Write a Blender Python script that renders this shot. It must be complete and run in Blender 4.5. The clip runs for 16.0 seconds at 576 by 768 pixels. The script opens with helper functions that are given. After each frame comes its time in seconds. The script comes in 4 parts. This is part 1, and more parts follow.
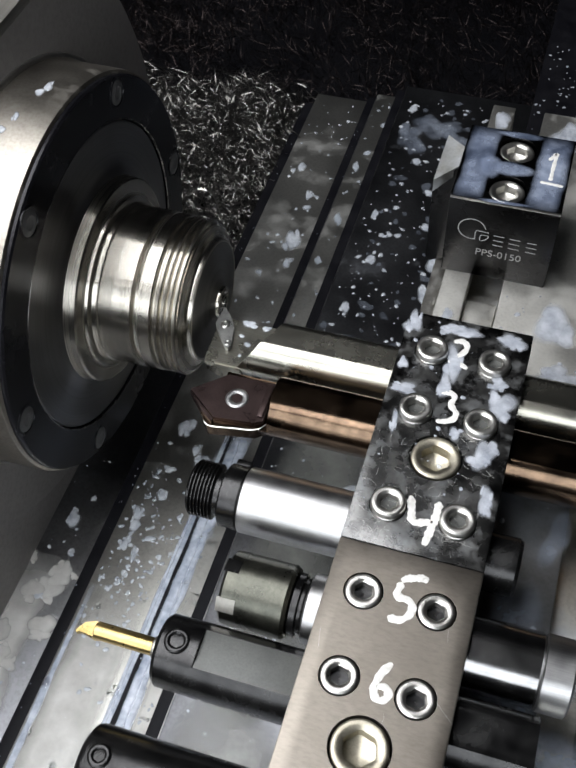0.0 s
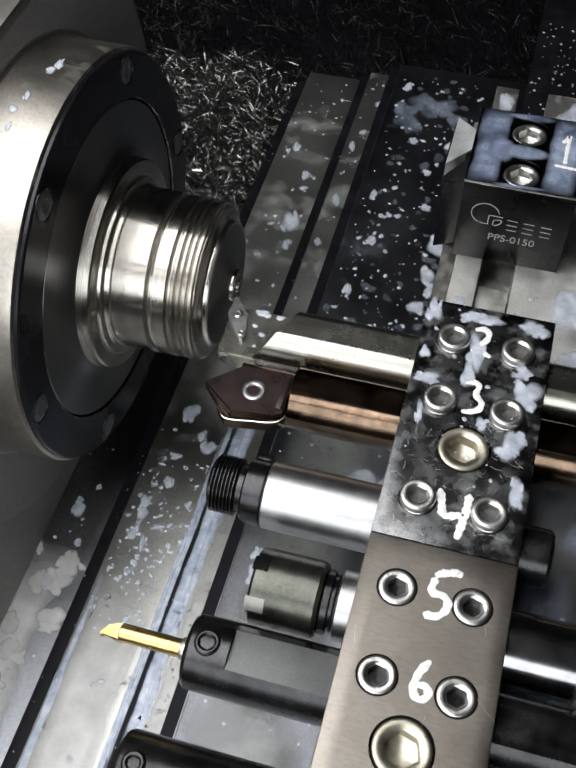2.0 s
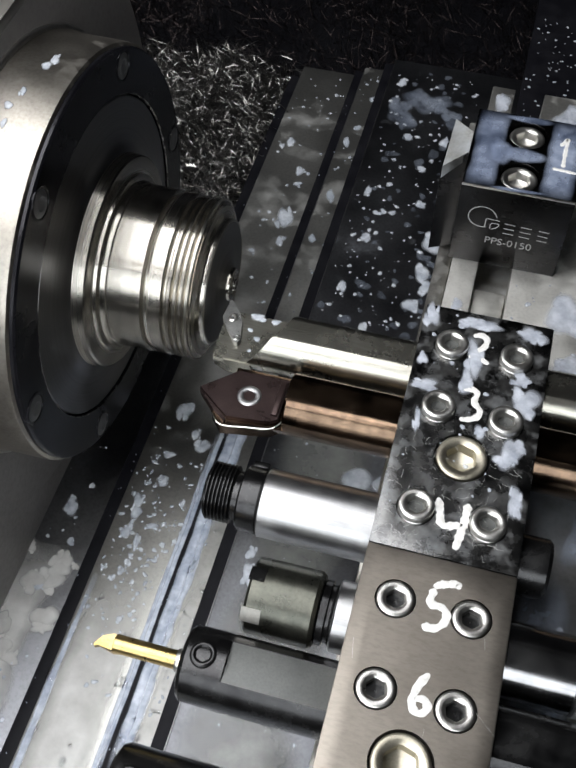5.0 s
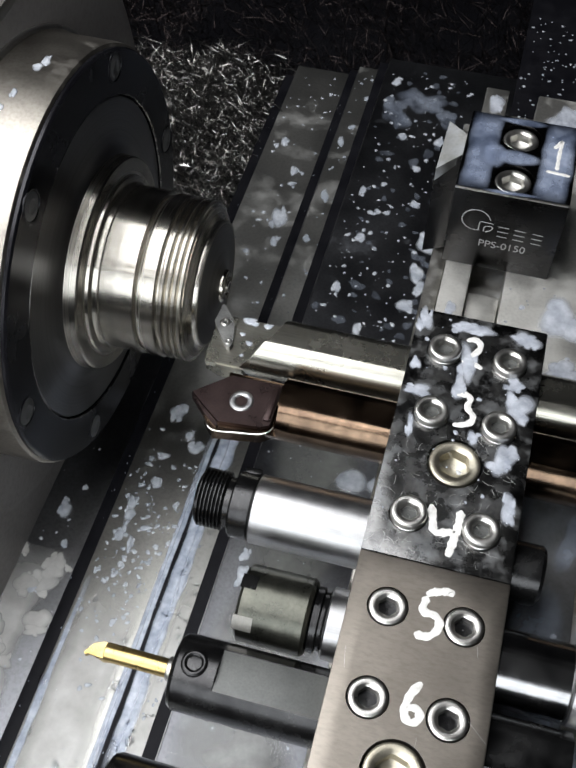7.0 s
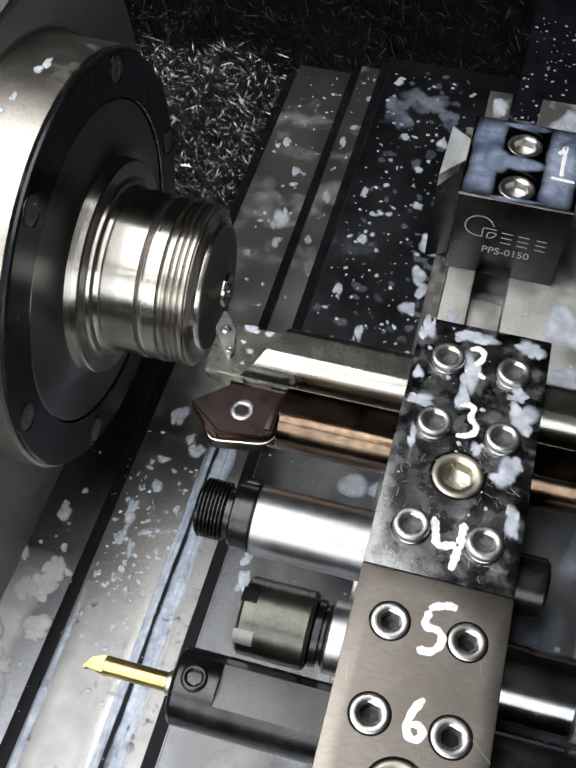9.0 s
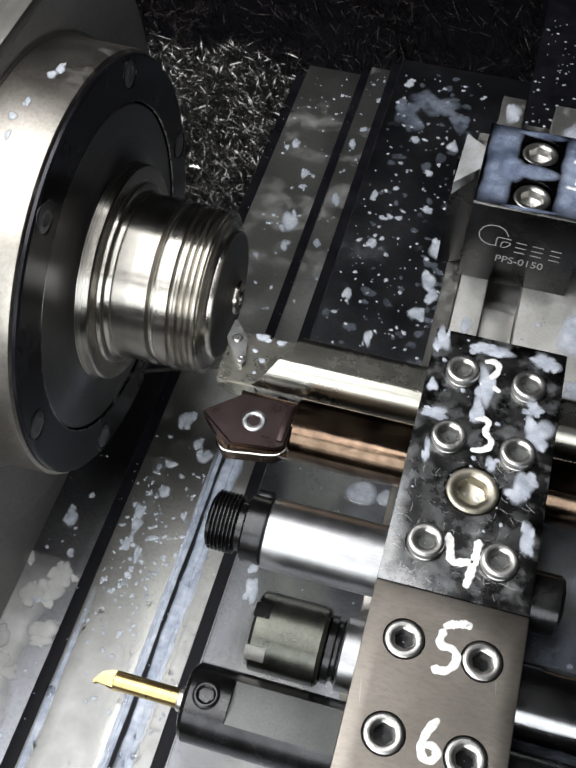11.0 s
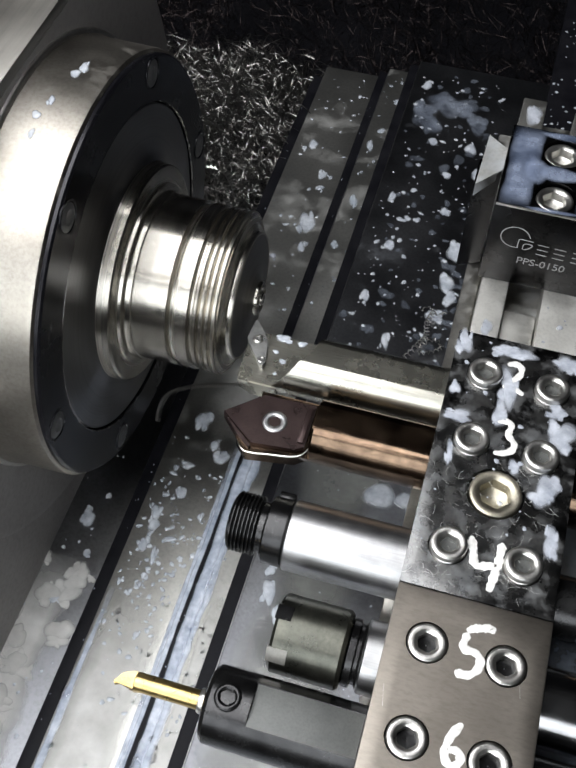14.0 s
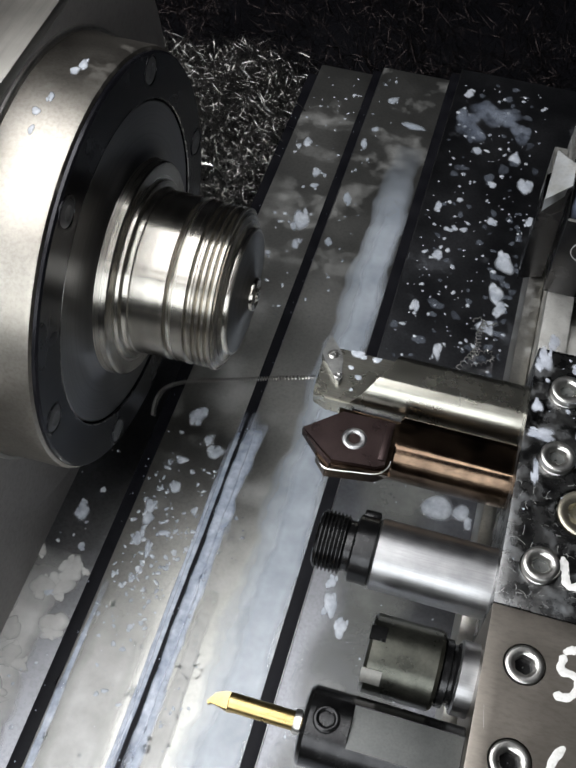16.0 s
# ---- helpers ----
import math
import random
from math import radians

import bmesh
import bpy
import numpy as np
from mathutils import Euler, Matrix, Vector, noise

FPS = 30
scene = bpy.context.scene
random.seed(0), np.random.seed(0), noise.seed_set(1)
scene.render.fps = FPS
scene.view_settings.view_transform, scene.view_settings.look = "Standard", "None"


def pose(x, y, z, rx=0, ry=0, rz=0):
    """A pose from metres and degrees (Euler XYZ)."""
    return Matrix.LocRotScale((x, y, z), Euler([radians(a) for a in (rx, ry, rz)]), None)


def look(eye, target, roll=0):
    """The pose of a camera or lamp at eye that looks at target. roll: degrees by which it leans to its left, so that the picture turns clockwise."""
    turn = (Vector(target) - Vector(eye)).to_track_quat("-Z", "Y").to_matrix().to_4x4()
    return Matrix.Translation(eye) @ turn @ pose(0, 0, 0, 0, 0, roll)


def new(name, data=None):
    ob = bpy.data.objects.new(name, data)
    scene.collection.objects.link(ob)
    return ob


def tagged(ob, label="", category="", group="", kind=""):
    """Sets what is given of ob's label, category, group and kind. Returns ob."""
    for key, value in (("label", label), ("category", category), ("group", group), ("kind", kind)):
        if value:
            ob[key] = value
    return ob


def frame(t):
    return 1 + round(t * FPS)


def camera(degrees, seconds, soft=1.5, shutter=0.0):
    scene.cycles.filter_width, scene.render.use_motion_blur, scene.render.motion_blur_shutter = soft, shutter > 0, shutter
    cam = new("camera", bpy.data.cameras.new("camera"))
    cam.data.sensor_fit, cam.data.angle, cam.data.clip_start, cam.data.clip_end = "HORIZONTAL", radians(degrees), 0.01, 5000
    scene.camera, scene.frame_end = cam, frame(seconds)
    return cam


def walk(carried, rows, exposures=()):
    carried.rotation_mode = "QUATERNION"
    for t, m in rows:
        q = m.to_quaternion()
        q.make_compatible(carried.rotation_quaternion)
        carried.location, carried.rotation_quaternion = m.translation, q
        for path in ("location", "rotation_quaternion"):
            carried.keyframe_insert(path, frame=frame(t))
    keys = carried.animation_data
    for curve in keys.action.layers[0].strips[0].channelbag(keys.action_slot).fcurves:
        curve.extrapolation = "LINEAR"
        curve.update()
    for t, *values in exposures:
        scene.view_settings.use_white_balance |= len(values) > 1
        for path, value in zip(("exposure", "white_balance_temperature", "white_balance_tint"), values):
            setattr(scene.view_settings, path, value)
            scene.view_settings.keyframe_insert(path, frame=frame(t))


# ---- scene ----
cam = camera(32.77, 16.0, soft=2.2)
walk(cam, [
    (0, pose(0.11346, -0.32772, 0.34100, 37.160, 2.075, 17.352)),
    (0.5, pose(0.10684, -0.32894, 0.34005, 36.820, 1.514, 16.695)),
    (1, pose(0.10193, -0.32942, 0.33910, 36.494, 1.257, 16.165)),
    (1.5, pose(0.09891, -0.32890, 0.33844, 36.196, 1.169, 15.790)),
    (2, pose(0.09633, -0.32834, 0.33760, 36.017, 0.931, 15.582)),
    (2.5, pose(0.09445, -0.32752, 0.33741, 35.860, 0.751, 15.533)),
    (3, pose(0.09349, -0.32687, 0.33732, 35.749, 0.695, 15.510)),
    (3.5, pose(0.09290, -0.32657, 0.33706, 35.703, 0.617, 15.491)),
    (4, pose(0.09216, -0.32655, 0.33724, 35.651, 0.454, 15.416)),
    (6.5, pose(0.09250, -0.32410, 0.33723, 35.403, 0.033, 15.150)),
    (7, pose(0.09266, -0.32361, 0.33719, 35.366, 0.057, 15.113)),
    (7.5, pose(0.09204, -0.32289, 0.33715, 35.280, -0.025, 15.099)),
    (8, pose(0.09195, -0.32194, 0.33691, 35.236, -0.000, 15.128)),
    (8.5, pose(0.09113, -0.32123, 0.33697, 35.183, -0.088, 15.154)),
    (9, pose(0.09078, -0.32016, 0.33704, 35.105, -0.072, 15.223)),
    (11.5, pose(0.08442, -0.31558, 0.33774, 34.682, -0.531, 15.730)),
    (12, pose(0.08417, -0.31572, 0.33730, 34.746, -0.421, 15.842)),
    (12.5, pose(0.08359, -0.31588, 0.33694, 34.792, -0.380, 15.949)),
    (13, pose(0.08289, -0.31603, 0.33675, 34.816, -0.380, 16.060)),
    (13.5, pose(0.08224, -0.31626, 0.33648, 34.850, -0.362, 16.169)),
    (14, pose(0.08156, -0.31638, 0.33647, 34.838, -0.304, 16.238)),
    (14.5, pose(0.08194, -0.31658, 0.33604, 34.894, -0.014, 16.311)),
    (15, pose(0.08305, -0.31679, 0.33607, 34.908, 0.376, 16.364)),
    (15.25, pose(0.08071, -0.31910, 0.33954, 34.581, -1.022, 16.099)),
    (15.5, pose(0.08071, -0.31910, 0.33954, 34.581, -1.022, 16.099)),
    (16, pose(0.08082, -0.31894, 0.33899, 34.648, -0.979, 16.219)),
], exposures=((0, 0.0), (4, 0.0), (8, 0.05), (9, 0.1), (14.4, 0.1), (15, 0.0), (15.4, -0.08), (16, -0.08)))

# ---- light ----
world = bpy.data.worlds.new("workshop")
scene.world = world
world.use_nodes = True
world.node_tree.nodes["Background"].inputs[0].default_value = (0.75, 0.85, 1.0, 1)
world.node_tree.nodes["Background"].inputs[1].default_value = 0.003


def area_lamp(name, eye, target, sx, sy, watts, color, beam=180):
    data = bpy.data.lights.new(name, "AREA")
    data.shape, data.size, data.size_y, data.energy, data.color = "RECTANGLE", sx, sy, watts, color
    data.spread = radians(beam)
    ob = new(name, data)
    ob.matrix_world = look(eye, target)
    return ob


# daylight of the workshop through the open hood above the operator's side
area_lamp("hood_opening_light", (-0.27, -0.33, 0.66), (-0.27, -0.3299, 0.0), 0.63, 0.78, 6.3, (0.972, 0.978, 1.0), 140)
# unseen fill lamp added at the operator's side, to brighten the right-hand faces
area_lamp("door_side_fill_light", (0.05, -1.0, 0.50), (0.08, -0.15, 0.08), 0.95, 0.50, 2.3, (0.92, 0.96, 1.0), 110)
# tube lamp on the front frame
area_lamp("tube_lamp_light", (-0.36, -0.97, 0.50), (0, -0.1, 0.1), 0.26, 0.02, 0.5, (1.0, 0.98, 0.94))


# ---- materials ----
def nodes_of(name):
    m = bpy.data.materials.new(name)
    m.use_nodes = True
    nt = m.node_tree
    return m, nt, nt.nodes["Principled BSDF"], nt.links


def noise_node(nt, scale, detail=4.0, rough=0.55, stretch=(1, 1, 1), shift=0.0, turned=False):
    """turned: the pattern runs in rings round the object's own x axis, as a lathe leaves it."""
    tc = nt.nodes.new("ShaderNodeTexCoord")
    if turned:
        sep, com = nt.nodes.new("ShaderNodeSeparateXYZ"), nt.nodes.new("ShaderNodeCombineXYZ")
        flat, length = nt.nodes.new("ShaderNodeCombineXYZ"), nt.nodes.new("ShaderNodeVectorMath")
        length.operation = "LENGTH"
        nt.links.new(tc.outputs["Object"], sep.inputs[0])
        nt.links.new(sep.outputs[1], flat.inputs[1])
        nt.links.new(sep.outputs[2], flat.inputs[2])
        nt.links.new(flat.outputs[0], length.inputs[0])
        nt.links.new(sep.outputs[0], com.inputs[0])
        nt.links.new(length.outputs["Value"], com.inputs[1])
    mp = nt.nodes.new("ShaderNodeMapping")
    mp.inputs["Scale"].default_value = stretch
    mp.inputs["Location"].default_value = (shift, shift * 0.7, shift * 1.3)
    n = nt.nodes.new("ShaderNodeTexNoise")
    n.inputs["Scale"].default_value, n.inputs["Detail"].default_value, n.inputs["Roughness"].default_value = scale, detail, rough
    nt.links.new(com.outputs[0] if turned else tc.outputs["Object"], mp.inputs[0])
    nt.links.new(mp.outputs[0], n.inputs["Vector"])
    return n.outputs["Fac"]


def ramp(nt, fac, stops):
    r = nt.nodes.new("ShaderNodeValToRGB")
    e = r.color_ramp.elements
    while len(e) < len(stops):
        e.new(0.5)
    for el, (p, c) in zip(e, stops):
        el.position = p
        el.color = (c, c, c, 1) if isinstance(c, (int, float)) else (*c, 1)
    nt.links.new(fac, r.inputs[0])
    return r.outputs[0]


def mixed(nt, fac, a, b):
    x = nt.nodes.new("ShaderNodeMix")
    x.data_type = "RGBA"
    for sock, v in ((x.inputs[0], fac), (x.inputs[6], a), (x.inputs[7], b)):
        if hasattr(v, "links"):
            nt.links.new(v, sock)
        elif isinstance(v, (int, float)):
            sock.default_value = v
        else:
            sock.default_value = (*v, 1)
    return x.outputs[2]


def metal(name, dark, light, rough=(0.25, 0.4), fine=900, coarse=45, stretch=(1, 1, 1), bump=0.04, metallic=1.0,
          film=None, shift=0.0, turned=False):
    """A machined or coated metal: colour and gloss vary at two scales; film = (amount, colour, scale) is dried milky coolant."""
    m, nt, b, L = nodes_of(name)
    big, small = noise_node(nt, coarse, 5, 0.6, (1, 1, 1), shift, turned), noise_node(nt, fine, 3, 0.6, stretch, shift, turned)
    col = mixed(nt, ramp(nt, big, [(0.3, 0.0), (0.7, 1.0)]), dark, light)
    col = mixed(nt, ramp(nt, small, [(0.42, 0.0), (0.75, 0.35)]), col, tuple(c * 0.55 for c in dark))
    rg = ramp(nt, big, [(0.25, rough[0]), (0.75, rough[1])])
    met = None
    if film:
        amount, fcol, fscale = film
        f = noise_node(nt, fscale, 6, 0.62, (1, 1, 1), shift + 3.1)
        fac = ramp(nt, f, [(1 - amount - 0.10, 0.0), (1 - amount + 0.12, 0.85)])
        col = mixed(nt, fac, col, fcol)
        rg = mixed(nt, fac, rg, (0.35, 0.35, 0.35))
        met = mixed(nt, fac, (metallic,) * 3, (0.0, 0.0, 0.0))
    L.new(col, b.inputs["Base Color"])
    L.new(rg, b.inputs["Roughness"])
    b.inputs["Metallic"].default_value = metallic
    if turned:
        tan = nt.nodes.new("ShaderNodeTangent")
        tan.direction_type, tan.axis = "RADIAL", "X"
        L.new(tan.outputs[0], b.inputs["Tangent"])
        b.inputs["Anisotropic"].default_value = 0.7
        b.inputs["Anisotropic Rotation"].default_value = 0.25
    if met is not None:
        L.new(met, b.inputs["Metallic"])
    bp = nt.nodes.new("ShaderNodeBump")
    bp.inputs["Strength"].default_value, bp.inputs["Distance"].default_value = bump, 0.0004
    L.new(small, bp.inputs["Height"])
    L.new(bp.outputs[0], b.inputs["Normal"])
    return m


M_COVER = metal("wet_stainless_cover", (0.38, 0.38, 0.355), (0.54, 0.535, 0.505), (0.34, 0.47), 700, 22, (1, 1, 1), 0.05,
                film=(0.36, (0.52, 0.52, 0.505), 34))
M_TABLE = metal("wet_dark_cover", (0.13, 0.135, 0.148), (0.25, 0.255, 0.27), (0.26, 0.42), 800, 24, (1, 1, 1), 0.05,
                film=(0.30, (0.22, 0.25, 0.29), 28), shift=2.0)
M_LAND_SHADE = metal("shaded_ground_land", (0.17, 0.175, 0.18), (0.30, 0.305, 0.31), (0.36, 0.52), 800, 40, (1, 1, 1), 0.06,
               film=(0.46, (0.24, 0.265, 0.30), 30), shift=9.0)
M_STEEL = metal("turned_steel", (0.44, 0.415, 0.365), (0.61, 0.58, 0.525), (0.20, 0.32), 1800, 260, (1, 1, 1), 0.06, turned=True)
M_FACE = metal("dark_turned_face", (0.17, 0.165, 0.155), (0.26, 0.25, 0.235), (0.26, 0.38), 1800, 300, (1, 1, 1), 0.05, turned=True)
M_RIM = metal("worn_flange_rim", (0.18, 0.17, 0.16), (0.27, 0.26, 0.245), (0.22, 0.32), 1800, 300, (1, 1, 1), 0.05, turned=True)
M_GLOSS = metal("glossy_dark_face", (0.20, 0.195, 0.20), (0.27, 0.265, 0.265), (0.24, 0.34), 1800, 60, (1, 1, 1), 0.12, turned=True)
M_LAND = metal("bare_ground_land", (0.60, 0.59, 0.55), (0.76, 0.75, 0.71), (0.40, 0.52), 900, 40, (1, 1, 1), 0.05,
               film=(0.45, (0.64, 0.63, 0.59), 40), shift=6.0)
M_SPINDLE = metal("blackened_spindle_face", (0.009, 0.009, 0.012), (0.022, 0.022, 0.027), (0.20, 0.30), 1500, 60, (1, 1, 1), 0.03, 0.5)
M_RING = metal("ground_steel_ring", (0.30, 0.278, 0.242), (0.48, 0.45, 0.40), (0.30, 0.46), 900, 50, (1, 1, 1), 0.06,
               film=(0.30, (0.47, 0.455, 0.42), 60))
M_CAST = metal("grey_painted_casting", (0.26, 0.247, 0.242), (0.35, 0.335, 0.325), (0.4, 0.55), 600, 18, (1, 1, 1), 0.12, 0.25)
M_BLOCK = metal("wet_dark_tool_block", (0.06, 0.06, 0.062), (0.22, 0.22, 0.215), (0.18, 0.36), 900, 160, (1, 1, 1), 0.10,
                film=(0.40, (0.20, 0.21, 0.215), 130), shift=4.0)
M_BLOCK_DRY = metal("milled_tool_block", (0.205, 0.184, 0.158), (0.27, 0.245, 0.214), (0.36, 0.48), 1300, 60, (0.35, 1, 1), 0.06, shift=5.0)
M_SLIDE = metal("ground_slide_steel", (0.50, 0.485, 0.44), (0.68, 0.66, 0.61), (0.26, 0.42), 900, 40, (1, 1, 1), 0.06,
                film=(0.40, (0.50, 0.52, 0.54), 45), shift=6.0)
M_PADWET = metal("coolant_covered_steel", (0.42, 0.42, 0.40), (0.60, 0.60, 0.57), (0.40, 0.55), 900, 60, (1, 1, 1), 0.06,
                 film=(0.56, (0.58, 0.62, 0.68), 34), shift=8.0)
M_GUARD = metal("brushed_guard_steel", (0.42, 0.40, 0.36), (0.62, 0.60, 0.55), (0.30, 0.45), 600, 40, (1, 0.06, 1), 0.10)
M_CHROME = metal("polished_steel", (0.36, 0.36, 0.365), (0.47, 0.47, 0.47), (0.30, 0.42), 2400, 200, (0.05, 1, 1), 0.05)
M_NICKEL = metal("satin_nickel_bar", (0.33, 0.322, 0.277), (0.44, 0.427, 0.372), (0.22, 0.33), 2000, 70, (0.05, 1, 1), 0.08)
M_BROWN = metal("bronze_oxide_bar", (0.06, 0.041, 0.03), (0.19, 0.132, 0.088), (0.12, 0.22), 900, 120, (0.3, 1, 1), 0.08)
M_INSERT_BROWN = metal("coated_insert", (0.035, 0.022, 0.021), (0.058, 0.038, 0.036), (0.24, 0.36), 1500, 150, (1, 1, 1), 0.04, 0.7)
M_BLACK = metal("black_oxide_steel", (0.016, 0.016, 0.017), (0.055, 0.055, 0.055), (0.17, 0.32), 1300, 130, (1, 1, 1), 0.08, 0.85)
M_OLIVE = metal("oiled_phosphate_steel", (0.05, 0.052, 0.044), (0.12, 0.12, 0.10), (0.22, 0.38), 1100, 110, (1, 1, 1), 0.08, 0.9)
M_GOLD = metal("titanium_nitride", (0.40, 0.29, 0.11), (0.56, 0.43, 0.20), (0.24, 0.34), 2000, 200, (0.1, 1, 1), 0.05)
M_SCREW = metal("zinc_screw", (0.54, 0.53, 0.50), (0.70, 0.69, 0.66), (0.26, 0.38), 1800, 150, (1, 1, 1), 0.06)
M_SCREW_WARM = metal("oiled_zinc_screw", (0.42, 0.39, 0.31), (0.58, 0.54, 0.44), (0.34, 0.46), 1800, 150, (1, 1, 1), 0.06)
M_CARBIDE = metal("carbide_insert", (0.32, 0.32, 0.31), (0.52, 0.52, 0.50), (0.24, 0.38), 2200, 250, (1, 1, 1), 0.06, 0.8)
M_POLISH = metal("polished_dark_steel", (0.26, 0.26, 0.265), (0.36, 0.36, 0.36), (0.14, 0.22), 2400, 200, (0.05, 1, 1), 0.04)
M_FLAT = metal("grey_ground_flat", (0.085, 0.088, 0.085), (0.12, 0.123, 0.118), (0.42, 0.55), 1600, 120, (1, 1, 1), 0.05, 0.5)
M_BOLT = metal("dull_bolt_head", (0.13, 0.13, 0.135), (0.22, 0.22, 0.22), (0.36, 0.5), 1600, 120, (1, 1, 1), 0.05, 0.4)
M_RUBBER = metal("black_wiper_rubber", (0.004, 0.004, 0.006), (0.012, 0.012, 0.015), (0.45, 0.65), 900, 90, (1, 1, 1), 0.1, 0.0)
M_RUBBER.node_tree.nodes["Principled BSDF"].inputs["Specular IOR Level"].default_value = 0.15
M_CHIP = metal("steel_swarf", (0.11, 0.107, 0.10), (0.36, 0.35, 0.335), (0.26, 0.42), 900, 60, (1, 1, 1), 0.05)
M_SHADECHIP = metal("shaded_swarf", (0.014, 0.011, 0.011), (0.055, 0.044, 0.043), (0.3, 0.5), 900, 60, (1, 1, 1), 0.05)
M_WALL = metal("dark_enclosure_paint", (0.006, 0.006, 0.008), (0.012, 0.012, 0.015), (0.5, 0.65), 300, 8, (1, 1, 1), 0.05, 0.0)
M_WALL.node_tree.nodes["Principled BSDF"].inputs["Specular IOR Level"].default_value = 0.2
M_HOLDER = metal("dark_ground_holder", (0.026, 0.026, 0.027), (0.05, 0.049, 0.05), (0.20, 0.32), 1500, 60, (0.1, 1, 1), 0.05)
M_SLIVER = metal("bright_slivers", (0.34, 0.34, 0.33), (0.60, 0.60, 0.58), (0.4, 0.55), 2000, 200, (1, 1, 1), 0.02, 0.3)
M_ENGRAVE = metal("etched_marking", (0.34, 0.34, 0.34), (0.46, 0.46, 0.46), (0.5, 0.6), 2000, 200, (1, 1, 1), 0.02, 0.3)


def paint_marker():
    m, nt, b, L = nodes_of("white_paint_marker")
    n = noise_node(nt, 700, 4, 0.6)
    L.new(ramp(nt, n, [(0.25, (0.62, 0.61, 0.57)), (0.55, (0.83, 0.82, 0.79))]), b.inputs["Base Color"])
    b.inputs["Roughness"].default_value = 0.45
    return m


def coolant(name, low, high, thin, full=1.0, scale=190, rough=0.14):
    """Milky liquid; it is thinner, and so clearer, towards its rim."""
    m, nt, b, L = nodes_of(name)
    n = noise_node(nt, scale, 5, 0.6)
    L.new(ramp(nt, n, [(0.3, low), (0.7, high)]), b.inputs["Base Color"])
    b.inputs["Roughness"].default_value = rough
    depth = nt.nodes.new("ShaderNodeAttribute")
    depth.attribute_name = "depth"
    mul = nt.nodes.new("ShaderNodeMath")
    mul.operation = "MULTIPLY"
    L.new(depth.outputs["Fac"], mul.inputs[0])
    L.new(ramp(nt, n, [(0.30, thin), (0.66, full)]), mul.inputs[1])
    L.new(mul.outputs[0], b.inputs["Alpha"])
    return m




def clear_water():
    m, nt, b, L = nodes_of("clear_droplets")
    b.inputs["Base Color"].default_value = (0.95, 0.97, 1.0, 1)
    b.inputs["Transmission Weight"].default_value = 1.0
    b.inputs["Roughness"].default_value = 0.02
    b.inputs["IOR"].default_value = 1.33
    return m


M_WATER = clear_water()
M_PAINT = paint_marker()
M_COOLANT = coolant("milky_coolant", (0.52, 0.57, 0.65), (0.72, 0.755, 0.80), 0.60, 0.95)
M_POOL_SHEEN = coolant("pale_pool_and_sheen", (0.62, 0.61, 0.585), (0.74, 0.735, 0.71), 0.55, 0.9, 60, 0.4)
M_HAZE = coolant("bluish_haze", (0.17, 0.20, 0.26), (0.34, 0.38, 0.45), 0.15, 0.65, 90)
M_FAINT = coolant("faint_coolant_stain", (0.13, 0.15, 0.19), (0.26, 0.29, 0.34), 0.15, 0.5, 120)
M_DULL_SHEEN = coolant("dull_panel_sheen", (0.16, 0.165, 0.155), (0.26, 0.265, 0.25), 0.55, 0.80, 60)
M_FILM = coolant("thin_coolant_film", (0.48, 0.52, 0.60), (0.68, 0.71, 0.77), 0.42, 0.88)
M_BLUE_SHEEN = coolant("coolant_film_blue_sheen", (0.22, 0.29, 0.47), (0.52, 0.59, 0.74), 0.12, 0.66, 70)
M_RUN = coolant("running_coolant", (0.44, 0.51, 0.65), (0.68, 0.73, 0.81), 0.6, 0.95)
M_SMEAR = coolant("wiped_coolant_smear", (0.48, 0.54, 0.62), (0.66, 0.71, 0.77), 0.40, 0.66, 45)

# ---- builders; all lengths in millimetres ----
MM = 0.001
BASE = {}
ALONG, ACROSS = [], []


def thing(name, base, label, category, group="", moves=""):
    """An empty at its base. moves: 'x' goes with the saddle, 'xy' with the cross slide."""
    ob = new(name)
    ob.empty_display_size = 0.01
    ob.location = Vector(base) * MM
    BASE[ob.name] = Vector(base)
    tagged(ob, label, category, group)
    if moves == "x":
        ALONG.append((ob, Vector(base)))
    if moves == "xy":
        ACROSS.append((ob, Vector(base)))
    return ob


def part(name, bm, material, parent, label="", smooth=True, kind=""):
    base = BASE[parent.name]
    for v in bm.verts:
        v.co = (v.co - base) * MM
    bmesh.ops.recalc_face_normals(bm, faces=bm.faces)
    me = bpy.data.meshes.new(name)
    bm.to_mesh(me)
    bm.free()
    me.materials.append(material)
    if smooth:
        me.shade_smooth()
        me.set_sharp_from_angle(angle=radians(32))
    ob = new(name, me)
    ob.parent = parent
    BASE[ob.name] = base
    return tagged(ob, label, kind=kind)


def structure(name, bm, material, label):
    for v in bm.verts:
        v.co = v.co * MM
    bmesh.ops.recalc_face_normals(bm, faces=bm.faces)
    me = bpy.data.meshes.new(name)
    bm.to_mesh(me)
    bm.free()
    me.materials.append(material)
    return tagged(new(name, me), label, kind="structure")


def join(*bms):
    out = bms[0]
    for b in bms[1:]:
        me = bpy.data.meshes.new("tmp")
        b.to_mesh(me)
        b.free()
        out.from_mesh(me)
        bpy.data.meshes.remove(me)
    return out


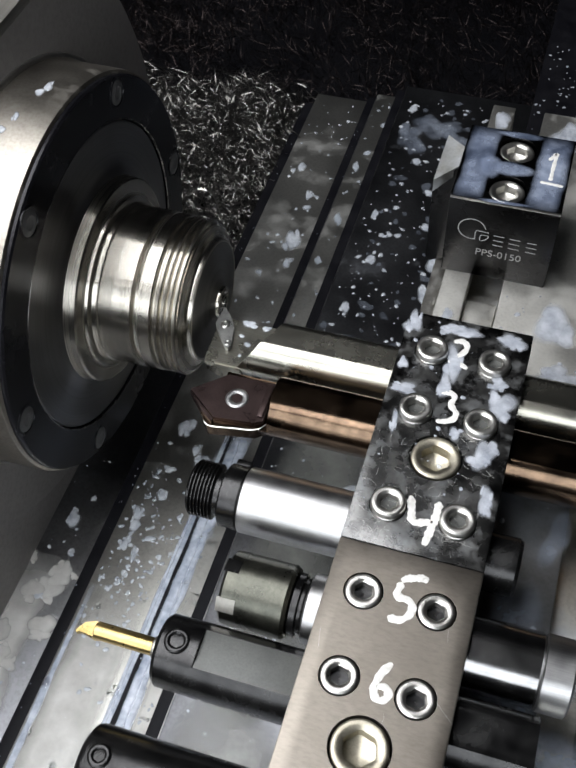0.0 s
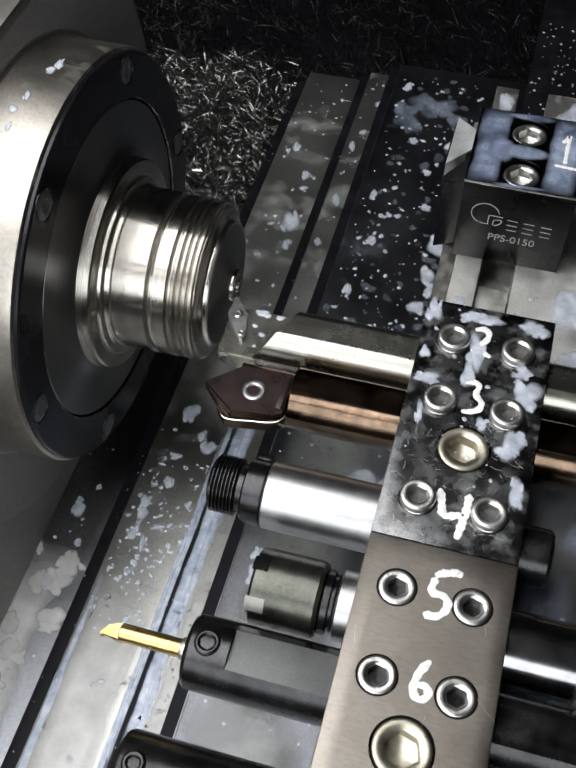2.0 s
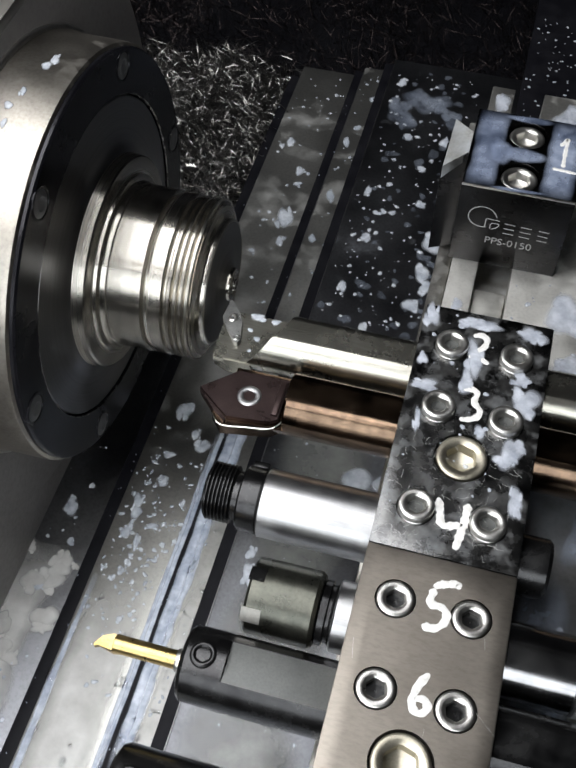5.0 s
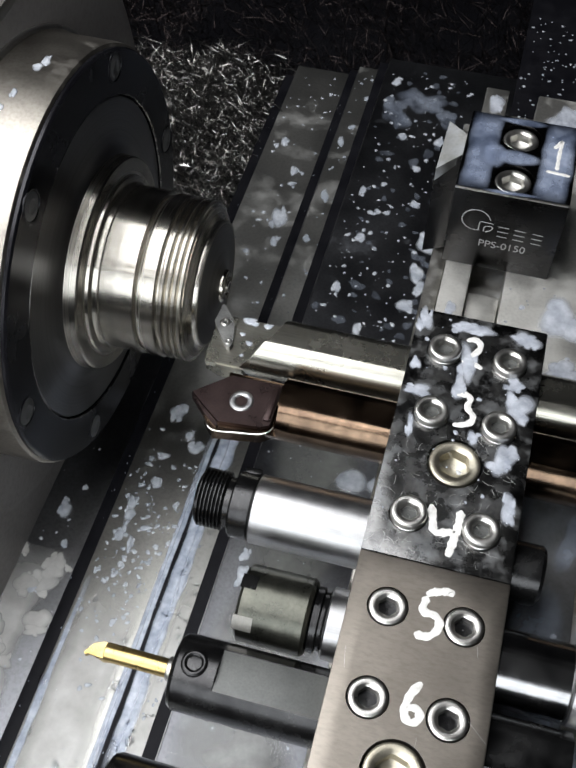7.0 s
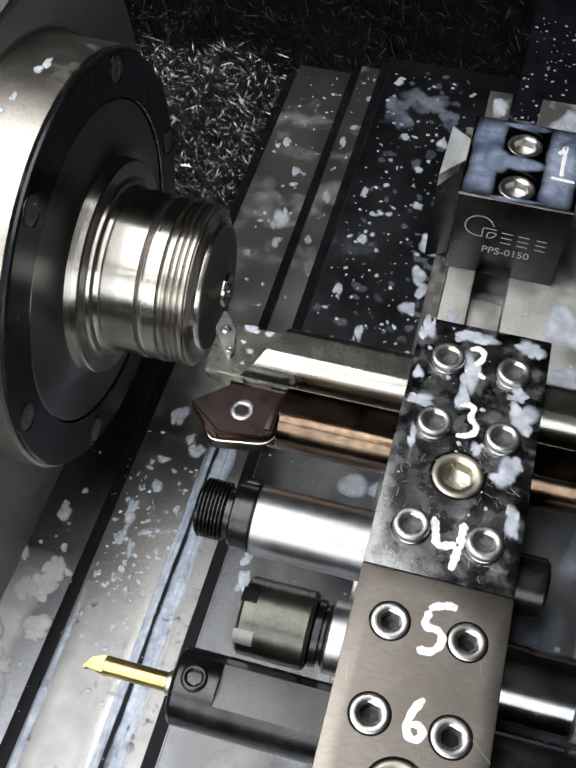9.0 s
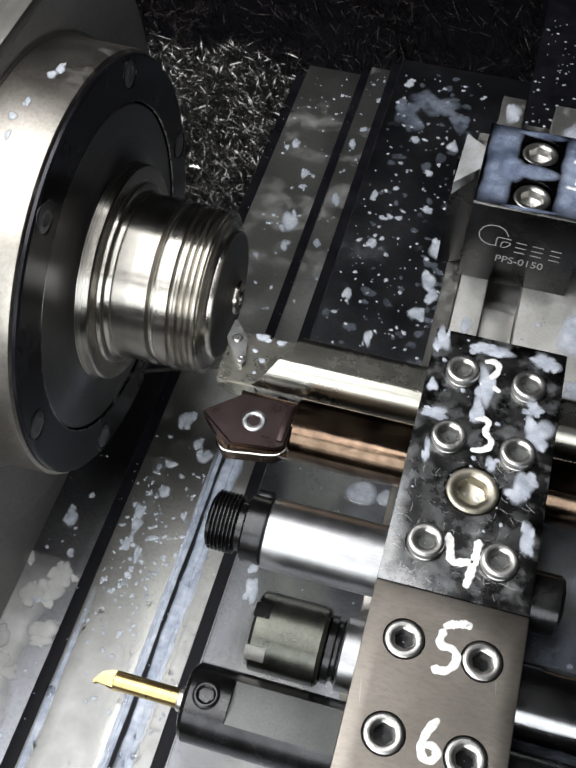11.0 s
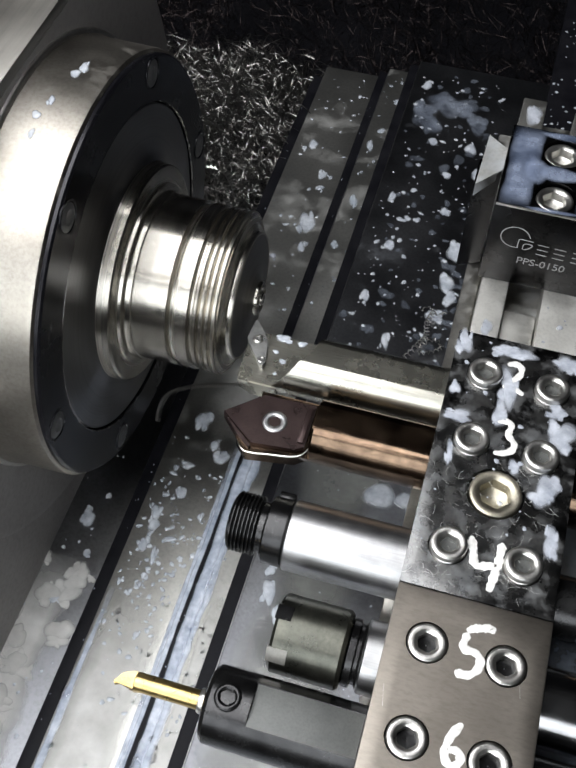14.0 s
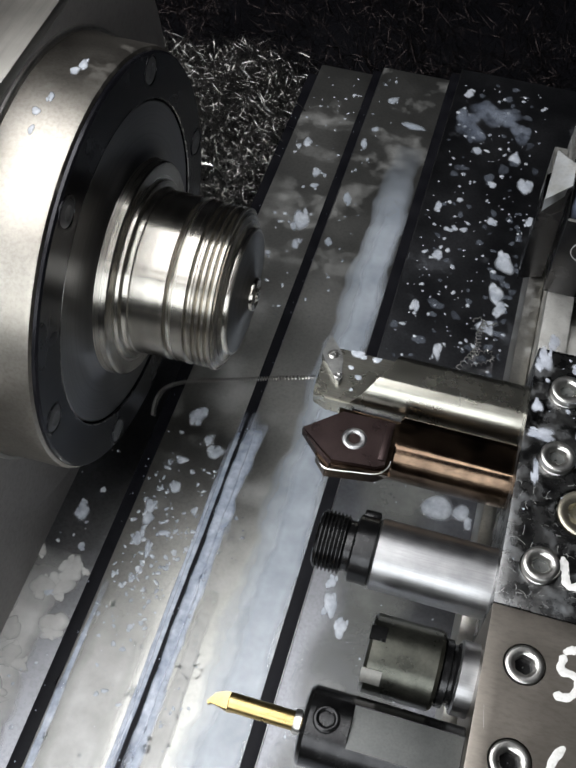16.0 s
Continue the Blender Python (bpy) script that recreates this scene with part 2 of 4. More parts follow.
def box(x0, x1, y0, y1, z0, z1, bevel=0.0):
    bm = bmesh.new()
    bmesh.ops.create_cube(bm, size=1)
    for v in bm.verts:
        v.co = Vector(((x0 + x1) / 2 + v.co.x * (x1 - x0), (y0 + y1) / 2 + v.co.y * (y1 - y0), (z0 + z1) / 2 + v.co.z * (z1 - z0)))
    if bevel:
        bmesh.ops.bevel(bm, geom=list(bm.edges), offset=bevel, segments=2, affect="EDGES", profile=0.6)
    return bm


def loft(rings, cap=True, bm=None):
    """Skin closed rings of equal count."""
    bm = bm or bmesh.new()
    vs = [[bm.verts.new(p) for p in r] for r in rings]
    n = len(vs[0])
    for a, b in zip(vs, vs[1:]):
        for i in range(n):
            bm.faces.new((a[i], a[(i + 1) % n], b[(i + 1) % n], b[i]))
    if cap:
        bm.faces.new(vs[0])
        bm.faces.new(list(reversed(vs[-1])))
    return bm


def lathe(profile, y, z, seg=48, cap=True):
    """Turned about a line along x through (y, z); profile: (x, r)."""
    return loft([[(x, y + r * math.cos(2 * math.pi * i / seg), z + r * math.sin(2 * math.pi * i / seg)) for i in range(seg)]
                 for x, r in profile], cap)


def prism(poly, z0, z1, bevel=0.0):
    bm = loft([[(x, y, z0) for x, y in poly], [(x, y, z1) for x, y in poly]])
    if bevel:
        top = [e for e in bm.edges if all(abs(v.co.z - z1) < 1e-6 for v in e.verts)]
        bmesh.ops.bevel(bm, geom=top, offset=bevel, segments=2, affect="EDGES")
    return bm


def flat_bar(x0, x1, y, z, r, flat, seg=64, chamfer=0.6):
    """A round bar along x with a flat on top, at height flat over its axis."""
    def ring(x, rr):
        pts = []
        for i in range(seg):
            a = 2 * math.pi * i / seg
            pts.append((x, y + rr * math.cos(a), z + min(rr * math.sin(a), flat)))
        return pts
    return loft([ring(x0, r - chamfer), ring(x0 + chamfer, r), ring(x1 - chamfer, r), ring(x1, r - chamfer)])


def half_bar(x0, x1, y, z, r, top, seg=40):
    """The part of a round bar below the height top over its axis."""
    a0 = math.asin(top / r)
    ang = [math.pi - a0 + (math.pi + 2 * a0) * i / seg for i in range(seg + 1)]
    return loft([[(x, y + r * math.cos(a), z + r * math.sin(a)) for a in ang] for x in (x0, x1)])


def cap_screw(c, r, height, socket, depth, axis="z", seg=30, collar=False):
    """A socket-head screw: chamfered head and a hexagon recess. c: the middle of its top face."""
    def circ(rr, h):
        return [(rr * math.cos(2 * math.pi * i / seg), rr * math.sin(2 * math.pi * i / seg), h) for i in range(seg)]
    def hexa(rr, h):
        out = []
        for i in range(seg):
            a = 2 * math.pi * i / seg + 0.3
            k = rr * math.cos(math.pi / 6) / math.cos((a % (math.pi / 3)) - math.pi / 6)
            out.append((k * math.cos(a - 0.3), k * math.sin(a - 0.3), h))
        return out
    rings = [circ(r, -height), circ(r, -0.7), circ(r - 0.12, -0.3), circ(r - 0.45, -0.04), circ(r - 0.8, 0.0), circ(socket * 1.26, 0.0), circ(socket * 1.18, -0.06), hexa(socket * 1.06, -0.4),
             hexa(socket, -0.55), hexa(socket, -depth), circ(socket * 0.25, -depth - 1.0)]
    if collar:
        rings = [circ(r, -height), circ(r, -2.6), circ(r - 0.22, -2.4), circ(r - 0.22, -2.1), circ(r, -1.9)] + rings[1:]
    bm = loft(rings)
    for v in bm.verts:
        p = v.co.copy()
        if axis == "x":
            p = Vector((p.z, p.x, p.y))
        v.co = p + Vector(c)
    return bm


def ribbon(pts, width, thick, z):
    """A brush stroke of round ends lying at height z, with a slightly uneven width."""
    bm = bmesh.new()
    n = 40
    P = [Vector((x, y, 0)) for x, y in pts]
    L = [0]
    for a, b in zip(P, P[1:]):
        L.append(L[-1] + (b - a).length)

    def at(s):
        s = max(0, min(L[-1], s))
        for i in range(len(P) - 1):
            if s <= L[i + 1] or i == len(P) - 2:
                return P[i].lerp(P[i + 1], (s - L[i]) / max(1e-6, L[i + 1] - L[i]))
    cs = []
    for i in range(n + 1):
        s = L[-1] * i / n
        w = L[-1] * 0.045
        cs.append((at(s - 2 * w) + at(s - w) + at(s) + at(s + w) + at(s + 2 * w)) / 5)
    rows = []
    for i, c in enumerate(cs):
        d = (cs[min(n, i + 1)] - cs[max(0, i - 1)]).normalized()
        nrm = Vector((-d.y, d.x, 0))
        e = min(i, n - i) / n * L[-1]
        k = min(1.0, 0.35 + e / width) * (1 + 0.22 * math.sin(i * 0.9 + pts[0][0]) * math.sin(i * 0.37))
        h = width / 2 * k
        rows.append([bm.verts.new(c + nrm * h * q + Vector((0, 0, z + t))) for q, t in ((-1, 0), (-0.7, thick), (0.7, thick), (1, 0))])
    for a, b in zip(rows, rows[1:]):
        for j in range(3):
            bm.faces.new((a[j], a[j + 1], b[j + 1], b[j]))
    return bm


def bead(bm, x, y, z, rx, ry, rng, turn=None, lump=0.3, rise=0.22):
    """A flat bead of liquid with an uneven rim."""
    lay = bm.verts.layers.float.get("depth") or bm.verts.layers.float.new("depth")
    big = max(rx, ry) > 1.2
    n = 24 if big else 10
    ph = [rng.uniform(0, 6.28) for _ in range(3)]
    turn = rng.uniform(0, 3.1) if turn is None else turn
    h = min(0.4, rise * math.sqrt(rx * ry) + 0.06)
    shape = ((1.12, 0.01, 0.0), (0.98, h * 0.3, 0.3), (0.82, h * 0.6, 0.72), (0.6, h * 0.9, 0.95), (0.25, h, 1.0)) if big else (
        (1.08, 0.01, 0.0), (0.88, h * 0.6, 0.85), (0.4, h, 1.0))
    rings = []
    for k, zz, deep in shape:
        r = []
        for i in range(n):
            a = 2 * math.pi * i / n
            q = k * (1 + lump * (0.45 * math.sin(2 * a + ph[0]) + 0.3 * math.sin(3 * a + ph[1]) + 0.14 * math.sin(5 * a + ph[2])))
            u, v = rx * q * math.cos(a), ry * q * math.sin(a)
            ve = bm.verts.new((x + u * math.cos(turn) - v * math.sin(turn), y + u * math.sin(turn) + v * math.cos(turn), z + zz))
            ve[lay] = deep
            r.append(ve)
        rings.append(r)
    for a, b in zip(rings, rings[1:]):
        for i in range(n):
            bm.faces.new((a[i], a[(i + 1) % n], b[(i + 1) % n], b[i]))
    bm.faces.new(rings[-1])


def splash(bm, x, y, z, rx, ry, rng, turn=None, lump=0.3, rise=0.22):
    """A bead, or, where it is wide, a puddle run together from several."""
    if max(rx, ry) < 2.0 or rise < 0.045:
        return bead(bm, x, y, z, rx, ry, rng, turn, lump, rise)
    for k in range(6):
        f = 0.82 if k == 0 else rng.uniform(0.25, 0.5)
        ox, oy = (0, 0) if k == 0 else (rng.uniform(-0.65, 0.65) * rx, rng.uniform(-0.7, 0.7) * ry)
        bead(bm, x + ox, y + oy, z + 0.012 * k, rx * f, ry * f, rng, turn, lump, rise)


def run(bm, x, y0, y1, z, w, rng, wave=0.25, taper=0.0, step=2.0):
    """A long thin run of liquid along y with uneven sides; taper: how much of its width it loses at its far end."""
    lay = bm.verts.layers.float.get("depth") or bm.verts.layers.float.new("depth")
    n = int((y1 - y0) / step)
    ph = [rng.uniform(0, 6.28) for _ in range(8)]

    def side(y, k):
        v = math.sin(y * 0.11 + ph[k]) * 0.5 + math.sin(y * 0.29 + ph[k + 1]) * 0.3 + math.sin(y * 0.63 + ph[k + 2]) * 0.2 + rng.uniform(-0.1, 0.1)
        return 1 + wave * v
    rows = []
    for i in range(n + 1):
        f = i / n
        y = y0 + (y1 - y0) * f
        ends = min(1.0, 0.1 + 6 * min(f, 1 - f))
        wl, wr = (w * (1 - taper * f) * side(y, k) for k in (0, 4))
        row = []
        for q, deep in ((-1.0, 0.0), (-0.82, 0.55), (-0.5, 1.0), (0.5, 1.0), (0.82, 0.55), (1.0, 0.0)):
            v = bm.verts.new((x + q * (wl if q < 0 else wr), y, z + 0.015 + 0.1 * deep))
            v[lay] = deep * ends
            row.append(v)
        rows.append(row)
    for a, b in zip(rows, rows[1:]):
        for j in range(5):
            bm.faces.new((a[j], a[j + 1], b[j + 1], b[j]))


def wire(pts, r, coil, pitch, n):
    """A long springy chip: a fine coil wound along a path."""
    P = [Vector(p) for p in pts]
    cs = []
    for i in range(n + 1):
        s = i / n * (len(P) - 1)
        k = min(int(s), len(P) - 2)
        f = s - k
        p0, p1, p2, p3 = P[max(0, k - 1)], P[k], P[k + 1], P[min(len(P) - 1, k + 2)]
        cs.append(0.5 * ((2 * p1) + (p2 - p0) * f + (2 * p0 - 5 * p1 + 4 * p2 - p3) * f * f + (3 * p1 - p0 - 3 * p2 + p3) * f ** 3))
    out = []
    for i, c in enumerate(cs):
        d = (cs[min(n, i + 1)] - cs[max(0, i - 1)]).normalized()
        u = d.orthogonal().normalized()
        v = d.cross(u)
        a = i * pitch
        m = c + (u * math.cos(a) + v * math.sin(a)) * coil
        out.append([m + (u * math.cos(q) + v * math.sin(q)) * r for q in (0, 2.1, 4.2)])
    return loft(out)


def drilled(bm, holes):
    """Cut round counterbores into a body. holes: x, y, radius, bottom, top."""
    tools = bmesh.new()
    for x, y, r, z0, z1 in holes:
        bmesh.ops.create_cone(tools, cap_ends=True, segments=36, radius1=r, radius2=r, depth=z1 - z0,
                              matrix=Matrix.Translation((x, y, (z0 + z1) / 2)))
    made = []
    for b in (bm, tools):
        bmesh.ops.recalc_face_normals(b, faces=b.faces)
        me = bpy.data.meshes.new("tmp")
        b.to_mesh(me)
        b.free()
        made.append(new("tmp", me))
    mod = made[0].modifiers.new("cut", "BOOLEAN")
    mod.object, mod.operation, mod.solver = made[1], "DIFFERENCE", "EXACT"
    bpy.context.view_layer.update()
    me = bpy.data.meshes.new_from_object(made[0].evaluated_get(bpy.context.evaluated_depsgraph_get()))
    out = bmesh.new()
    out.from_mesh(me)
    for o in made:
        bpy.data.objects.remove(o)
    return out


# ---- the machine's enclosure ----
structure("floor", box(-700, 900, -1300, 700, -180, -160), M_WALL, "dark wet sheet-metal chip tray under the machine")
structure("wall_back", box(-700, 900, 520, 540, -160, 900), M_WALL, "dark painted sheet-metal back wall of the enclosure")
structure("wall_left", box(-720, -700, -1300, 540, -160, 900), M_WALL, "dark painted sheet-metal side wall of the enclosure")
structure("wall_right", box(900, 920, -1300, 540, -160, 900), M_WALL, "dark painted sheet-metal side wall of the enclosure")
structure("ceiling", box(-720, 920, 60, 540, 900, 920), M_WALL, "dark painted sheet-metal roof over the rear of the enclosure")
structure("wall_front", box(-720, 920, -1320, -1300, -160, 900), M_WALL, "dark painted lower front panel of the enclosure")

# ---- headstock ----
YC, ZC = -126.0, 96.0
head = thing("headstock", (-120, YC, -160), "grey cast lathe headstock with ground ring and black bolted flange", "headstock")


def casting():
    """A round boss with a rolled edge, standing out of the headstock's housing."""
    roll = [(-47.5 - 14 * (1 - math.cos(math.radians(a))), 94.0 + 14 * math.sin(math.radians(a))) for a in range(0, 91, 15)]
    boss = lathe([(-47.5, 40.0)] + roll + [(-110, 110)], YC, ZC, 120)
    return join(boss, box(-330, -47.8, -330, -118, -160, 90, 6), box(-330, -80, -330, -34, -160, 250, 18))


part("casting", casting(), M_CAST, head, "grey painted iron casting")
part("nose_ring", lathe([(-54, 70.0), (-46.0, 70.0), (-44, 69.4), (-28, 69.2), (-26.2, 68.9), (-25.6, 68.0), (-25.7, 67.5)], YC, ZC, 96, False),
     M_RING, head, "ground steel ring with a bright worn edge")
part("ring_lip", lathe([(-47.6, 71.4), (-46.7, 71.3), (-46.2, 70.9), (-46.0, 70.2), (-46.2, 69.5)], YC, ZC, 96, False), M_SCREW, head, "bright chipped lip behind the ring")
flange = part("flange", lathe([(-27, 67.9), (-24.6, 67.9), (-24.0, 67.3), (-24.0, 53.9), (-24.3, 53.6), (-27.5, 53.5), (-28.0, 50)], YC, ZC, 96, False), M_SPINDLE, head,
              "blackened steel flange plate")
part("flange_rim", lathe([(-24.05, 54.05), (-23.9, 53.98), (-23.9, 53.8), (-24.3, 53.6)], YC, ZC, 96, False), M_RIM, head, "thin bright worn rim")
for k in range(6):
    a = math.radians(60 * k - 0.3)
    by, bz = YC + 62.3 * math.cos(a), ZC + 62.3 * math.sin(a)
    rim = part("bolt_recess", lathe([(-24.4, 5.3), (-23.85, 5.2), (-23.7, 4.9), (-23.75, 4.5), (-24.2, 4.3)], by, bz, 32, False), M_SPINDLE, head, "worn rim of a bolt recess")
    part("flange_bolt", lathe([(-24.6, 4.3), (-23.95, 4.1), (-23.7, 3.4), (-23.6, 2.2), (-23.75, 2.0), (-23.9, 1.4), (-23.9, 0.3)], by, bz, 32), M_BOLT, rim, "dull grey bolt head")

part("top_guard", join(box(-29, -16.5, -225, -112, 209, 212, 0.6), box(-90, -29.01, -225, -214, 209, 212, 0.6)), M_GUARD, head, "bright brushed steel guard strip")
bm = bmesh.new()
for a, x, s1, s2 in ((81, -34.5, 1.5, 3.4), (84, -35.5, 1.6, 1.8), (94, -37, 1.0, 2.0), (99, -39, 1.2, 1.6), (104, -38, 0.9, 1.6)):
    t = bmesh.new()
    splash(t, 0, 0, 0, s1, s2, random.Random(a), 0.2)
    q = math.radians(a)
    bmesh.ops.transform(t, verts=t.verts, matrix=Matrix.Translation((x, YC + 69.3 * math.cos(q), ZC + 69.3 * math.sin(q))) @ Matrix.Rotation(q - math.pi / 2, 4, "X"))
    bm = join(bm, t)
part("coolant_splash", bm, M_COOLANT, head, "milky coolant drops", kind="stuff")

# ---- spinning work ----
spindle = thing("spindle_workpiece", (0, YC, ZC), "bright turned steel workpiece with ribbed end spinning in the spindle", "workpiece")
part("spindle_face", lathe([(-28, 53.2), (-24.9, 53.1), (-24.6, 52.7), (-24.5, 48), (-24.4, 44), (-24.1, 41), (-23.6, 38.6), (-22.9, 36.9), (-22.4, 36.0), (-22.3, 35.0)], YC, ZC, 120), M_GLOSS, spindle,
     "dark glossy turned spindle face")
part("collar", lathe([(-23.0, 35.4), (-22.4, 35.7), (-18.7, 35.3), (-18.2, 34.8), (-18.0, 33.6), (-18.0, 29)], YC, ZC, 96), M_STEEL, spindle)
prof = [(-19, 30.0), (-17.0, 29.6), (-16.6, 28.6), (-16.6, 27.6), (-15.9, 27.3), (-14.9, 27.3), (-14.6, 26.9), (-3.9, 26.9), (-3.4, 26.2), (-3.1, 25.2),
        (-2.4, 24.9), (-2.0, 25.6), (-1.5, 26.7), (2.6, 26.8), (3.1, 26.2), (3.3, 25.6)]
part("turned_body", lathe(prof, YC, ZC, 96), M_STEEL, spindle)
ribs = [(3.2, 25.4), (3.9, 25.4)]
for k in range(4):
    x = 4.2 + 1.95 * k
    ribs += [(x, 25.5), (x + 0.35, 26.5), (x + 1.15, 26.6), (x + 1.45, 25.5), (x + 1.7, 25.2)]
ribs += [(11.9, 25.4), (12.2, 24.9), (12.3, 24.4), (12.9, 22.2), (13.3, 21.3), (13.6, 21.0), (14.7, 20.8), (15.0, 20.6), (15.1, 20.2), (14.9, 19.8)]
part("ribbed_end", lathe(ribs, YC, ZC, 96), M_STEEL, spindle, "steel end with fine ribs")
part("end_face", lathe([(14.95, 20.0), (15.05, 19.4), (15.2, 16), (15.6, 12), (16.3, 8), (17.4, 5.2), (17.8, 4.2)], YC, ZC, 64), M_FACE, spindle, "dark dished end face")
part("centre_stub", lathe([(16.2, 5.0), (17.0, 5.5), (17.8, 5.6), (18.5, 5.3), (18.7, 4.7), (18.4, 3.6), (18.0, 3.2), (18.6, 2.2), (19.3, 1.9), (19.4, 0.9)], YC, ZC, 40), M_STEEL, spindle, "small bright centre stub")

# ---- telescopic way covers ----
covers = thing("way_cover", (-10, -100, -60), "overlapping wet steel way covers with black wiper strips", "way cover")
Y0, Y1 = -420, 116
# lowest panel in the darker steel: headstock's shadow and reflection put into its colour
part("cover_panel", box(-120, -25, Y0, -25, -12, -3, 0.6), M_TABLE, covers, "lowest splashed steel cover panel, darkened for the headstock's shadow")
part("cover_panel", box(-20.4, 24, Y0, Y1, -9, 0, 0.6), M_COVER, covers, "splashed steel cover panel")
part("cover_panel", box(13.2, 76, Y0, Y1 + 4, -7.5, 3, 0.6), M_COVER, covers, "cover panel smeared with milky coolant")
part("wiper", box(-25.6, -20.2, Y0, Y1 - 8, -7, -0.8, 0.8), M_RUBBER, covers, "black rubber wiper strip")
part("wiper", box(8.2, 13.4, Y0, Y1 + 2, -3, 1.6, 0.8), M_RUBBER, covers, "black rubber wiper strip")
part("wiper_clip", box(13.0, 13.4, Y0, Y1 + 3, -1, 3.05, 0.1), M_CHROME, covers, "thin metal clip")

wet = random.Random(21)
bm = bmesh.new()
for x, y, r in ((6.6, -232, 1.7), (-19.2, -236, 1.9), (-13, -204, 1.2), (17.5, -249, 1.6), (-4, -262, 1.4), (3, -216, 0.8), (20, -262, 1.3), (-17, -254, 1.1)):
    bead(bm, x, y, 3 if x > 13 else 0, r, r * 1.1, wet, 0.0, 0.1, 0.5)
for k in range(70):
    x, r = wet.uniform(14, 27), wet.uniform(0.25, 0.75)
    bead(bm, x, wet.uniform(-260, -165), 3, r, r * wet.uniform(0.8, 2.2), wet, None, 0.35, 0.5)
for k in range(30):
    r = wet.uniform(0.25, 0.7)
    bead(bm, wet.uniform(-19, 6), wet.uniform(-270, -190), 0, r, r * 1.1, wet, None, 0.2, 0.5)
part("water_droplet", bm, M_WATER, covers, "clear water droplets", kind="stuff")

# pale coolant; also paints in the overhead light mirrored by the near covers
bm = bmesh.new()
for k in range(34):
    y = wet.uniform(-300, -188)
    splash(bm, wet.uniform(-56, -30), y, -3, wet.uniform(2.0, 6.5), wet.uniform(2.5, 8.0), wet, None, 0.4, 0.05)
run(bm, -6.4, -370, -196, 0, 12.9, wet, 0.06, 0.1)
run(bm, 21.0, -370, -190, 3.0, 5.0, wet, 0.2, 0.4)
run(bm, -43.0, -370, -188, -3, 15.5, wet, 0.25, 0.4)
part("coolant_pool_sheen", bm, M_POOL_SHEEN, covers, "thin pale coolant on the covers, with their bright reflection painted in", kind="stuff")

table = thing("sliding_cover", (80, -100, -40), "sliding dark steel cover spotted with milky coolant drops", "way cover", moves="x")
part("cover_panel", box(28.6, 230, Y0, 127, -4, 6, 0.6), M_TABLE, table, "wet dark steel panel")
part("wiper", box(23.4, 28.7, Y0, 124, 1, 5.0, 0.8), M_RUBBER, table, "black rubber wiper strip")

# the panel's front-lit edge, put in as a strip of brighter steel
part("lit_edge_strip", box(28.35, 28.65, Y0, 127.1, 5.2, 6.06, 0.1), M_CHROME, table, "thin strip painting the panel's lit edge")
part("rubber_apron", box(97, 232, 24, 260, 6.1, 9, 0.8), M_RUBBER, table, "black rubber apron speckled with drops")
rng = random.Random(7)
# beads on the fixed panels
bm = bmesh.new()
for x, y, rx, ry in ((0.4, 0.6, 4.2, 8.5), (-11.1, 53.6, 2.6, 3.6), (-14.5, 50, 1.6, 2.2), (-1.1, 33.7, 2.2, 3.6), (0, 25, 2.4, 1.8), (2, -15, 2.2, 3.6), (-9, -24, 1.8, 1.5),
                     (-7.6, -152, 3.1, 3.0), (-12.9, -168, 3.0, 3.2), (-14, -163, 2.4, 4.0), (-13.6, -177, 1.8, 4.0), (-8.5, -180, 1.5, 4.2), (-5, -172, 3, 1.6),
                     (-3.6, -210.5, 1.4, 2.0), (2.6, -133, 4, 3.4), (-9, -140, 3, 2), (-2, -128, 2, 3), (3, -160, 1.4, 2.2), (-10, -118, 4, 5)):
    splash(bm, x, y, 0, rx, ry, rng, 0.2)
for k in range(140):
    s = 0.3 + 0.75 * rng.random() ** 1.8
    splash(bm, rng.uniform(-18, 5.5), rng.gauss(-185, 24), 0, s, s * rng.uniform(0.9, 1.7), rng)
for k in range(150):
    y = rng.choice((rng.uniform(-215, -125), rng.uniform(-60, 110)))
    s = 0.25 + 0.8 * rng.random() ** 2.2
    splash(bm, rng.uniform(-19, 6.5), y, 0, s, s * rng.uniform(0.8, 1.6), rng)
part("coolant_splash", bm, M_COOLANT, covers, "milky coolant drops", kind="stuff")
bm = bmesh.new()
for x, y, rx, ry in ((-33.8, -185, 1.8, 2.0), (-39, -170.7, 3.0, 5.0), (-35, -160, 1.2, 2), (-38, -205, 3, 2)):
    splash(bm, x, y, -3, rx, ry, rng, 0.1, 0.45, 0.1)
for k in range(30):
    s = 0.3 + 0.6 * rng.random() ** 2
    splash(bm, rng.uniform(-55, -27), rng.uniform(-260, -140), -3, s, s, rng)
part("coolant_splash", bm, M_COOLANT, covers, "milky coolant drops", kind="stuff")
# a run of coolant along the wiper and smears on the strip behind it
bm = bmesh.new()
run(bm, 15.2, -345, -128, 3, 2.3, rng, 0.35, -0.1)
run(bm, 15.4, -168, -116, 3.05, 3.6, rng, 0.5)
run(bm, 13.4, -262, -112, 3.1, 1.9, rng, 0.2, -0.3)
run(bm, 8.8, -270, -112, 1.62, 0.9, rng, 0.2, -0.3)
run(bm, 7.0, -360, -125, 0, 1.0, rng, 0.25)
run(bm, -18.4, -360, -196, 0, 2.2, rng, 0.4, 0.5)
